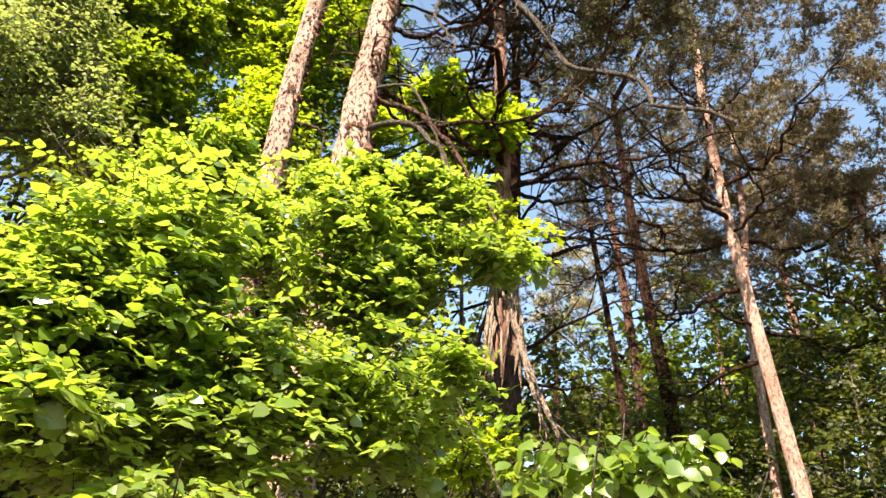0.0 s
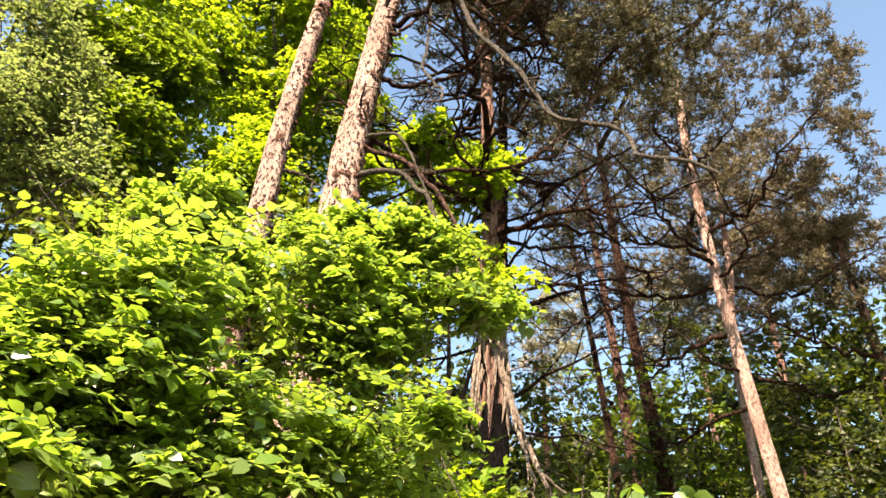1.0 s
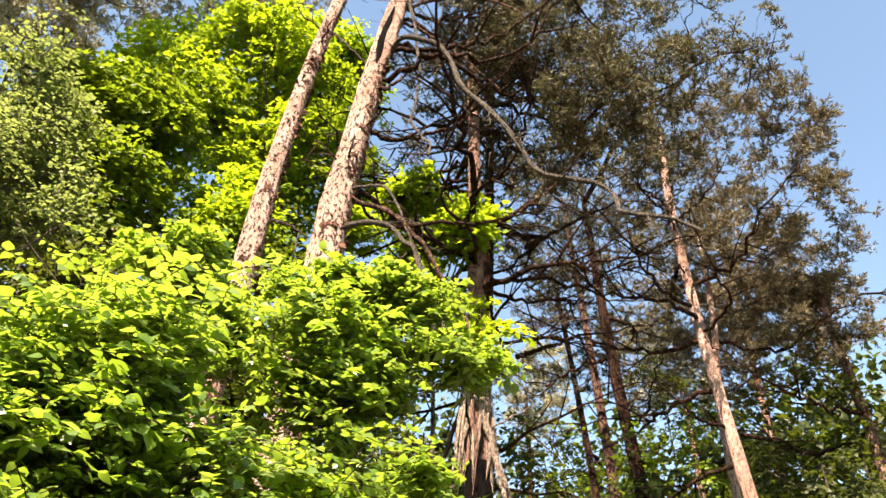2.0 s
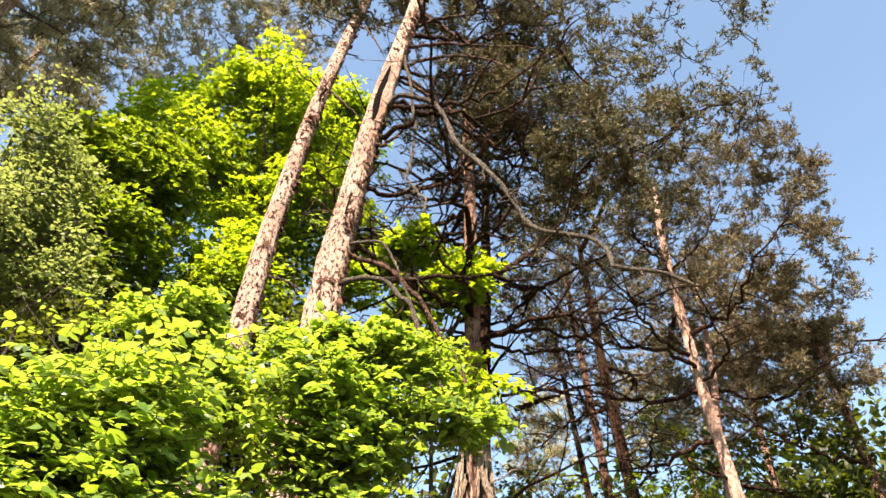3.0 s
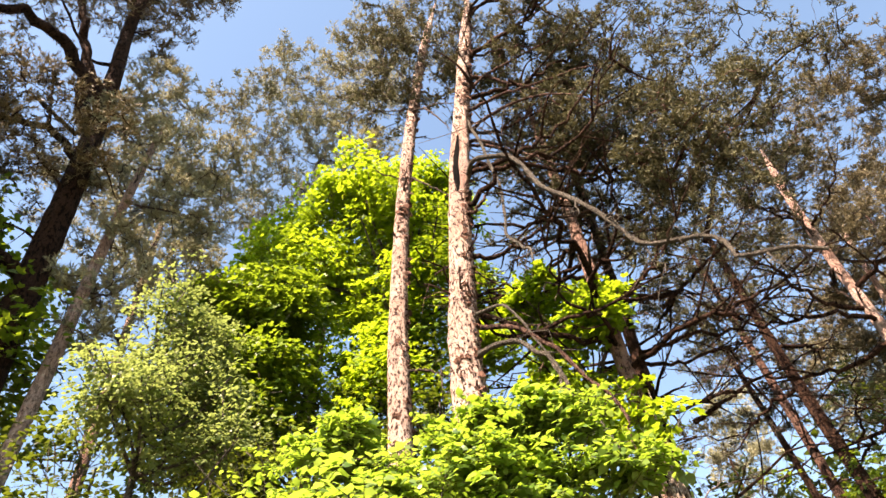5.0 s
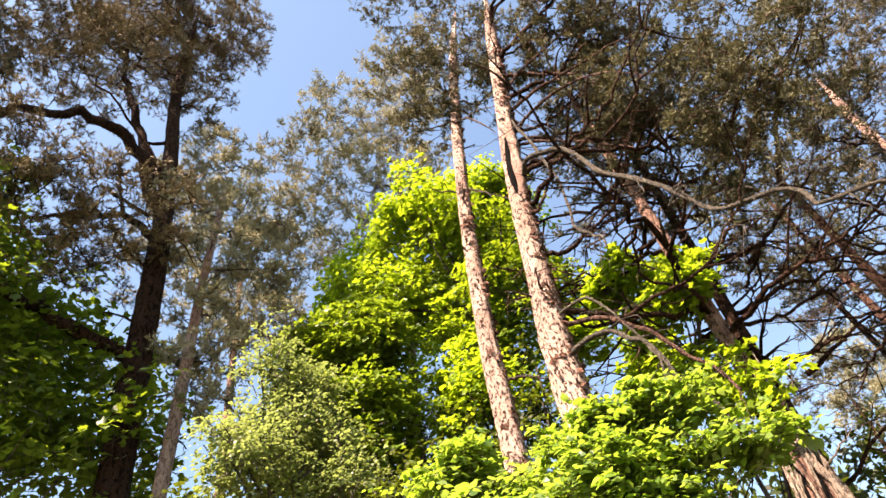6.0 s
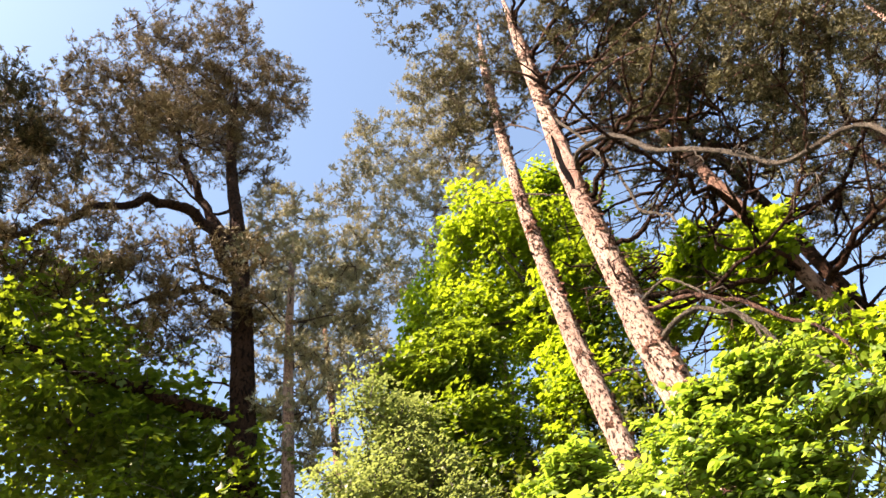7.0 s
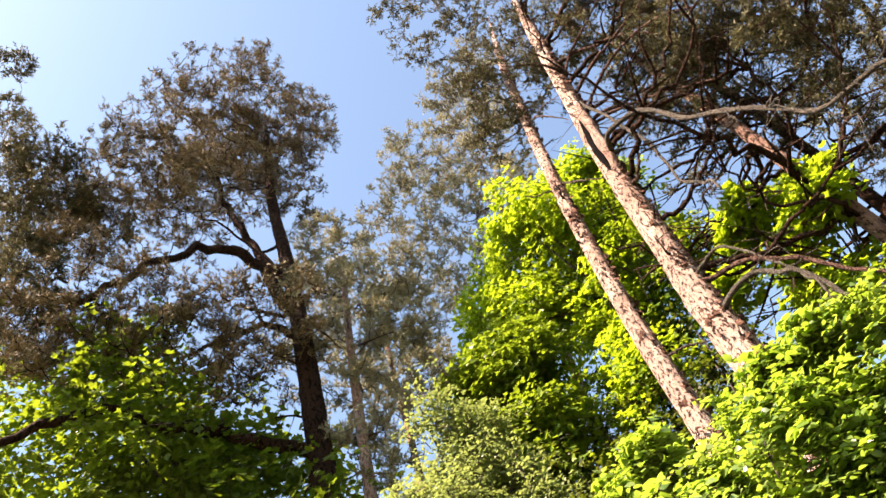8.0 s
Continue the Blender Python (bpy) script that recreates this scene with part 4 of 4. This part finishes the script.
SHRUB_LOBES = [
    ((5.98, 14.92, 7.39), (1.28, 1.28, 1.28)),
    ((4.54, 18.52, 8.14), (1.25, 1.48, 1.72)),
    ((8.31, 13.15, 7.14), (1.03, 1.32, 1.6)),
    ((1.82, 11.44, 5.56), (0.67, 0.96, 1.25)),
    ((0.22, 10.0, 5.87), (0.53, 0.88, 1.23)),
    ((5.67, 14.52, 5.28), (1.51, 1.28, 1.05)),
    ((7.68, 12.97, 4.93), (1.14, 0.99, 0.83)),
    ((8.33, 14.88, 8.94), (1.34, 1.07, 0.8)),
    ((2.95, 11.73, 4.38), (1.02, 0.88, 0.74)),
    ((-0.45, 7.99, 4.17), (0.67, 0.83, 1.0)),
    ((-4.4, 6.33, 4.78), (0.54, 0.51, 0.48)),
    ((-3.96, 5.88, 4.64), (0.49, 0.43, 0.38)),
    ((6.87, 14.53, 6.06), (1.08, 1.08, 1.08)),
    ((0.65, 7.07, 3.35), (0.45, 0.42, 0.39)),
    ((-5.11, 7.57, 6.9), (0.84, 0.65, 0.46)),
    ((-2.72, 9.3, 8.06), (0.73, 0.57, 0.41)),
    ((-0.83, 9.66, 8.22), (0.75, 0.75, 0.75)),
    ((-4.92, 7.25, 7.04), (0.68, 0.51, 0.34)),
    ((9.23, 13.13, 8.99), (0.73, 0.91, 1.1)),
    ((-2.19, 9.64, 9.26), (0.9, 0.75, 0.6)),
    ((8.92, 15.71, 7.32), (1.6, 1.53, 1.46)),
    ((8.0, 17.29, 9.36), (1.37, 1.22, 1.07)),
    ((5.55, 16.15, 6.97), (0.94, 1.21, 1.48)),
    ((4.03, 19.66, 9.37), (1.01, 1.1, 1.18)),
    ((-4.08, 7.76, 7.44), (0.57, 0.47, 0.37)),
    ((-3.15, 8.52, 7.66), (0.6, 0.5, 0.39)),
    ((-2.17, 9.21, 8.24), (0.46, 0.46, 0.46)),
    ((8.42, 14.75, 9.2), (1.42, 1.0, 0.58)),
    ((-4.78, 12.43, 11.41), (0.77, 0.77, 0.77)),
    ((-5.5, 12.81, 12.06), (0.8, 0.77, 0.73)),
    ((-5.88, 7.79, 6.8), (0.63, 0.51, 0.39)),
    ((-10.8, 8.44, 12.42), (1.22, 0.99, 0.75)),
    ((-5.15, 9.2, 9.37), (0.75, 0.675, 0.75)),
    ((-4.04, 9.2, 8.46), (0.7, 0.63, 0.7)),
    ((-3.57, 10.15, 9.74), (0.7, 0.63, 0.7)),
    ((-3.39, 9.14, 8.09), (0.6, 0.54, 0.6)),
    ((-2.54, 10.67, 9.79), (0.7, 0.63, 0.7)),
    ((-4.91, 7.83, 7.54), (0.7, 0.63, 0.7)),
    ((-5.15, 5.78, 5.35), (0.6, 0.54, 0.6)),
    ((7.8, 19.36, 11.21), (1.7, 1.5, 1.6)),
    ((8.06, 18.17, 9.41), (1.6, 1.4, 1.5)),
    ((-5.5, 5.8, 6.1), (0.5, 0.45, 0.5)),
    ((-4.9, 6.3, 5.7), (0.5, 0.45, 0.45)),
    ((-5.75, 5.7, 6.9), (0.4, 0.35, 0.35)),
]

# ---- pale pines in the sun ----
pine("tall slender pine with pale pink scaly bark", [(-2.15, 6.75, 0), (-2.07, 6.73, 6.2), (-2.04, 6.8, 8.3), (-1.85, 6.96, 11.5), (-1.4, 7.19, 15.6), (-0.85, 7.46, 19.0)], 0.174, 0.080,
     A_PADS, seed=11, scales=1100, density=1.4, stub_from=9, stub_to=15, stubs=5, limbs=[(l, 0.022) for l in A_LIMBS])
pine("tall pine with pale scaly bark and broken dead limbs", [(-1.3, 6.55, 0), (-1.15, 6.6, 6.5), (-1.06, 6.66, 8.3), (-0.86, 6.77, 11.0), (-0.51, 6.92, 14.0), (0.02, 7.12, 18.5)], 0.236, 0.122,
     B_PADS, seed=12, scales=1900, density=1.7, boughs=12, turn=(-0.7, 0.9), wood_mat=BARK_UMBER, stub_from=7, stub_to=15, stubs=6,
     limbs=[(l, r) for l, r in zip(B_LIMBS[6:], (0.036, 0.030, 0.036, 0.046, 0.044, 0.032, 0.040))])
def bark_scar():
    """The cleft of the pale pine: a red slab of bark beside a raised black strip that paints the cleft's shade, on the
    trunk's shaded side.
    """
    rng = np.random.default_rng(59)
    tree = bpy.data.objects["pine_tree.001"]
    slab, wound = Pile(), Pile()
    tube(slab, spline([(-0.82, 6.62, 10.15), (-0.76, 6.63, 10.8), (-0.69, 6.66, 11.5), (-0.60, 6.72, 12.5)], 12), np.array([3, 6, 8, 9, 9, 8.5, 8, 8, 7, 6, 4, 1.5]) * 0.011, 8, 0.10, rng)
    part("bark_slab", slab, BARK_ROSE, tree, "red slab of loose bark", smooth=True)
    tube(wound, spline([(-0.93, 6.59, 10.0), (-0.87, 6.61, 10.8), (-0.78, 6.63, 11.7)], 10), np.array([1, 3, 5, 6, 6, 6, 5, 4, 3, 1]) * 0.011, 7, 0.15, rng)
    part("wound", wound, BLACK_WOOD, tree, "black strip for the dark of a cleft", smooth=True)


bark_scar()
# ---- pine with torn bark, and the many-limbed one behind it ----
pine("pine with torn bark strips, black low down", [(0.95, 8.45, 0), (0.89, 8.44, 4.02), (0.85, 8.44, 6.02), (0.79, 8.43, 8.22), (0.72, 8.43, 11.02), (0.53, 8.45, 16.02)], 0.175, 0.085, C_PADS, mat=BARK_RED, seed=13, density=0.85, boughs=16, stub_from=8, stub_to=14, stubs=22, stub_len=2.2)
# The last four pads are added to cast shade on the slim pines behind.
pine("dark many-limbed pine in the shade", [(1.12, 10.31, 0), (1.14, 10.3, 6.0), (1.22, 10.3, 10.0), (1.28, 10.39, 17.0)], 0.19, 0.07, D_PADS + [((2.2, 12.0, 13.0), (1.4, 1.4, 0.9)), ((1.0, 11.6, 15.6), (1.5, 1.5, 1.0)), ((3.3, 13.0, 11.4), (1.4, 1.4, 0.8)), ((0.2, 11.2, 13.2), (1.2, 1.2, 0.8))], mat=BARK_DARK_SHADED, seed=14, density=0.7, boughs=20, stub_from=5, stub_to=14, stubs=30, stub_len=2.6, limbs=[(l, 0.05) for l in D_LIMBS], wood_mat=BARK_DARK_SHADED)
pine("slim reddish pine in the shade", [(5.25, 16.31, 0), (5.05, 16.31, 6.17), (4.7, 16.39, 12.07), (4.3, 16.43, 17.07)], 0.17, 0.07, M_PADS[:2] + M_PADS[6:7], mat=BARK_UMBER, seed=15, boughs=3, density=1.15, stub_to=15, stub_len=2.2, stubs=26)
pine("dark red-brown pine in the shade", [(5.55, 15.11, 0), (5.33, 15.18, 6.06), (5.02, 15.27, 9.81), (4.8, 15.25, 13.06), (4.6, 15.23, 17.06)], 0.21, 0.08, M_PADS[2:4] + M_PADS[7:8], mat=BARK_DARK_SHADED, seed=16, boughs=3, density=1.15, stub_to=15, stub_len=2.2, stubs=26)
pine("thin dark pine in the shade", [(5.51, 18.31, 0), (5.17, 18.38, 7.08), (4.75, 18.46, 11.88), (4.21, 18.53, 16.58)], 0.13, 0.06, M_PADS[4:6] + M_PADS[8:], mat=BARK_DARK_SHADED, seed=17, boughs=3, density=1.15, stub_to=15, stub_len=2.2, stubs=24)
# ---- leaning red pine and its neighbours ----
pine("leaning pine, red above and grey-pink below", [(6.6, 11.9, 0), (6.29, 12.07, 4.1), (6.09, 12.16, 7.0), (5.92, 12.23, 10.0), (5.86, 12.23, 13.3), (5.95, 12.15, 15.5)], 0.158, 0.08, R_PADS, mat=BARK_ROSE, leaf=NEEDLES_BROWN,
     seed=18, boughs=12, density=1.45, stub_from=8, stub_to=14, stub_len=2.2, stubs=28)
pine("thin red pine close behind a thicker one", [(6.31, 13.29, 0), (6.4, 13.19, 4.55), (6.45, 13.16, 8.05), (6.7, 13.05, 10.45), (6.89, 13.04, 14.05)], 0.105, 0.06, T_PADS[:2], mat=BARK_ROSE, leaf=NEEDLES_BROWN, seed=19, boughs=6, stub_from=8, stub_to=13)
pine("pine with a brownish drooping crown", [(9.51, 13.08, 0), (9.5, 13.05, 8.05), (9.39, 13.04, 12.05)], 0.18, 0.06, T_PADS[2:], mat=BARK_RED, leaf=NEEDLES_BROWN, seed=20, boughs=5, density=2.2)
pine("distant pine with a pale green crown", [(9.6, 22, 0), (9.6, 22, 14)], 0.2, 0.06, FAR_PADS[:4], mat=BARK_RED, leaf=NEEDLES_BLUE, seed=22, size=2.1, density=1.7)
pine("distant pine with a grey crown", [(4.8, 25.5, 0), (4.6, 25.5, 15)], 0.2, 0.06, FAR_PADS[4:], mat=BARK_DARK_SHADED, leaf=NEEDLES_BLUE, seed=28, size=2.1, density=1.7)
pine("distant pine with a wide brownish crown", [(10.8, 19.2, 0), (10.8, 19.1, 19)], 0.2, 0.06, WIDE_PADS, mat=BARK_RED, leaf=NEEDLES_BROWN, seed=29, size=2.1, density=1.7)
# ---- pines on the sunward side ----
pine("dark pine with a flat-topped crown of heavy limbs", [(-7.36, 5.59, 0), (-7.55, 5.52, 8.79), (-7.63, 5.49, 12.45), (-7.74, 5.37, 15.37), (-7.91, 5.22, 18.49), (-7.89, 5.24, 23.65)], 0.275, 0.107, DARK_PADS, mat=BARK_DARK_SHADED, leaf=NEEDLES_TAN, seed=23,
     limbs=[(l, r) for l, r in zip(DARK_LIMBS, (0.16, 0.13, 0.086, 0.13, 0.043, 0.039))], wood_mat=BARK_DARK_SHADED, density=1.5, per=15, size=1.25, width=0.0135, stub_from=9, stub_to=20, stub_len=1.8)
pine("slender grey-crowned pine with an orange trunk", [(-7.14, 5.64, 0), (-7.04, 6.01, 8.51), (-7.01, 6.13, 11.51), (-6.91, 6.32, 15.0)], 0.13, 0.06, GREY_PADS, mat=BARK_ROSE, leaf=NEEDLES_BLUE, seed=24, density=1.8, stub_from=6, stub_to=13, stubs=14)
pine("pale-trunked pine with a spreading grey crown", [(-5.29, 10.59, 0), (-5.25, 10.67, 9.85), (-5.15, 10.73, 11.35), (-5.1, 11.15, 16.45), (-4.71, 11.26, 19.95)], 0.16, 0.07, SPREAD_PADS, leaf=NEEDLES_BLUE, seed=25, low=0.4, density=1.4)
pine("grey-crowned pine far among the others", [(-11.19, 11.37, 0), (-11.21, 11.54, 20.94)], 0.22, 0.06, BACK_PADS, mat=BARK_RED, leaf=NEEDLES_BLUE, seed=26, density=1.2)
pine("dark backlit pine at the wood's edge", [(-10.86, -0.17, 0), (-10.45, 0.39, 21.31)], 0.21, 0.06, LEFT_PADS, mat=BARK_DARK_SHADED, seed=27, density=2.3)


# ---- broken dead limbs that hang from the pale pine, and torn bark ----
def dead_limb(label, line, r, seed, twigs=5, mat=DEAD, bent=0.75):
    rng = np.random.default_rng(seed)
    ob = thing("dead_branch", Vector(line[0]), label, "branch", "broken dead branches")
    lp = Pile()
    path = spline(line, 40)
    kink = rng.standard_normal((12, 3)) * r * bent
    kink[0] = 0
    path += np.stack([np.interp(np.linspace(0, 11, 40), np.arange(12), kink[:, c]) for c in range(3)], 1)
    tube(lp, path, np.linspace(r, r * 0.45, 40) * (1 + 0.1 * np.sin(np.arange(40) * 1.7)), 9, 0.08, rng)
    part("limb", lp, mat, ob, smooth=True)
    for k in range(twigs):
        i = int(rng.integers(8, 38))
        w = unit(path[min(i + 2, 39)] - path[i - 2]) + rng.standard_normal(3) * 0.8
        part("twig", bare_stub(path[i], unit(w), 0.2 + 0.5 * rng.random(), r * 0.3, rng), mat, ob)
    return ob


dead_limb("long bare weathered branch, broken and sagging from a pine", B_LIMBS[0], 0.042, 61, 12, bent=1.5)
dead_limb("pale dead branch arching down from a pine", B_LIMBS[1], 0.040, 62, 6)
dead_limb("dark dead branch arching down from a pine", B_LIMBS[2], 0.036, 63, 4, BARK_UMBER)
dead_limb("thin dead branch curving off a pine", B_LIMBS[3], 0.025, 64, 2)
dead_limb("thin grey dangling dead twig", B_LIMBS[4], 0.018, 65, 3)
dead_limb("peeled strip of pale wood hanging from a pine", B_LIMBS[5], 0.03, 66, 3)

dead_limb("weathered split pole leaning on a pine", POLES[0], 0.052, 67, 2, SPLINTER, 0.2)
dead_limb("weathered split pole leaning on a pine", POLES[1], 0.034, 68, 3, SPLINTER, 0.25)


def torn_bark():
    """Strips of bark and splintered wood that stand off the trunk they were torn from."""
    rng = np.random.default_rng(69)
    ob = thing("torn_bark", (0.9, 8.44, 0), "pale torn bark strips and splinters round a pine trunk", "bark")
    # A black sleeve covers the trunk up to 4.85 m.
    low = Pile()
    tube(low, spline([(0.95, 8.45, 0.02), (0.89, 8.44, 4.0), (0.877, 8.44, 4.85)], 16), np.linspace(0.20, 0.178, 16), 18, 0.02, rng)
    part("black_base", low, BLACK_WOOD, ob, "black lower trunk", smooth=True)
    for k in range(96):
        side = k % 3 == 0
        a = rng.uniform(2.5, 3.8) if side else rng.uniform(2.9, 6.3)
        z0, l = (rng.uniform(4.4, 5.3), rng.uniform(0.6, 1.6)) if side else (rng.uniform(4.35, 6.2), rng.uniform(0.3, 1.2))
        r = 0.168 + rng.random() * 0.03
        w = np.array([math.cos(a), math.sin(a), 0])
        c = np.array([0.872, 8.44, z0])
        off = (0.20 if side else 0.035) * rng.random() ** 2
        lean = rng.normal() * (0.10 if side else 0.05) * l
        pts = [c + w * (r + off) + np.array([lean, 0, 0]), c + w * (r + off * 0.45) + np.array([lean * 0.4 + rng.normal() * 0.03, 0, l * 0.45]), c + w * r + np.array([0, 0, l])]
        st = Pile()
        tube(st, spline(pts, 8), np.array([0.003, 0.016, 0.024, 0.028, 0.028, 0.022, 0.016, 0.006]) * rng.uniform(0.3, 0.95), 4, 0.18, rng)
        part("splinter", st, (SPLINTER, SPLINTER, BARK_RED, SPLINTER, BLACK_WOOD)[k % 5], ob)
    return ob


torn_bark()

# ---- broadleaved trees ----
broadleaf("big maple with bright yellow-green spring leaves", (-3.2, 10.6, 0), 13, 0.2, MAPLE_LOBES, 4500, 12, 0.094, MAPLE, 31, (LOBED_V, LOBED_F), name="maple_tree", limbs=24, spread=0.20, loose=0.14)
# Added darker tree that stands in for the maple's shaded lower left.
broadleaf("shaded side of the big maple, built as a dark green tree", (-6.7, 9.1, 0), 9, 0.08, SHADED_MAPLE_LOBES, 2200, 12, 0.105, MID_GREEN, 38, (LOBED_V, LOBED_F), limbs=16, spread=0.2, loose=0.14)
broadleaf("young maple with yellow-green leaves among pines", (0.2, 8.9, 0), 8, 0.06, YOUNG_MAPLE_LOBES, 700, 12, 0.105, MAPLE, 32, (LOBED_V, LOBED_F), name="maple_tree", limbs=16, spread=0.2)
broadleaf("small birch with pale green leaves", (-4.1, 4.8, 0), 7, 0.07, BIRCH_LOBES, 1050, 17, 0.054, BIRCH, 33, name="birch_tree", limbs=20, spread=0.16, loose=0.15)
broadleaf("leafy tree, its leaf colours toned dark and backlit", (-10.0, 5.0, 0), 11, 0.16, BACKLIT_LOBES, 1700, 12, 0.12, BACKLIT, 34, (LOBED_V, LOBED_F), limbs=24, spread=0.32, loose=0.40)
# Four shrubs take a lighter leaf colour in place of sun on them.
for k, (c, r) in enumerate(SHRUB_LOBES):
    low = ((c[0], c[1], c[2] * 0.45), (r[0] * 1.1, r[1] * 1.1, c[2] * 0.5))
    broadleaf("leafy understorey shrub in the shade of pines", (c[0], c[1], 0), c[2], 0.05, [(c, r), low], 360 if math.hypot(c[0], c[1]) > 10 else 460, 10, min(0.13, 0.032 + 0.0080 * math.hypot(c[0], c[1])), MID_GREEN if k in (0, 1, 21, 22) else UNDER_SHADE, 70 + k, name="understorey_shrub", category="shrub", group="understorey shrubs")
broadleaf("bright green sapling beside a pine that is black low down", SAPLING_LOBES[0][0][:2] + (0,), SAPLING_LOBES[0][0][2] + 0.1, 0.012, SAPLING_LOBES, 60, 14, 0.06, MAPLE, 37, (LOBED_V, LOBED_F), name="sapling", category="sapling", limbs=6, spread=0.1)
# ---- near hazels ----
hazel("large sunlit hazel bush with yellow-green leaves", (-1.3, 4.3, 0), HAZEL_LOBES, 5700, 0.050, 35, 16, 2.9, wild=0.45, gaps=0.34, droop=0.12)
hazel("low hazel shoots with broad light green leaves", (0.55, 2.7, 0), SHOOT_LOBES, 64, 0.060, 36, 7, 9, droop=0.8, wild=0.7, few=(4, 8), gaps=0.2)


# ---- far woods ----
def far_woods():
    rng = np.random.default_rng(90)
    n = 52000
    az = np.radians(rng.uniform(-110, 75, n))
    dist = rng.uniform(26, 36, n)
    top = 14.0 + 3.0 * (az > 0.4) + 1.6 * np.sin(az * 9) + 1.2 * np.sin(az * 23 + 1) - 1.8 * np.exp(-((np.degrees(az) - 13) / 6) ** 2)
    p = np.stack([dist * np.sin(az), dist * np.cos(az), np.where(dist > 30, 0.93, 1.0) * top * rng.random(n) ** 0.8], 1)
    pile = Pile()
    leaves(pile, p, rng.standard_normal((n, 3)), rng.standard_normal((n, 3)) + np.array([0, 0, 1.0]), rng.uniform(0.28, 0.6, n) * np.where(dist > 30, 1.8, 1.0), KITE_V, KITE_F)
    ob = new("far_woods", pile.mesh("far_woods", UNDER_SHADE))
    tagged(ob, "mass of distant wood undergrowth, shade put into its dark green", "woods", kind="stuff")


far_woods()
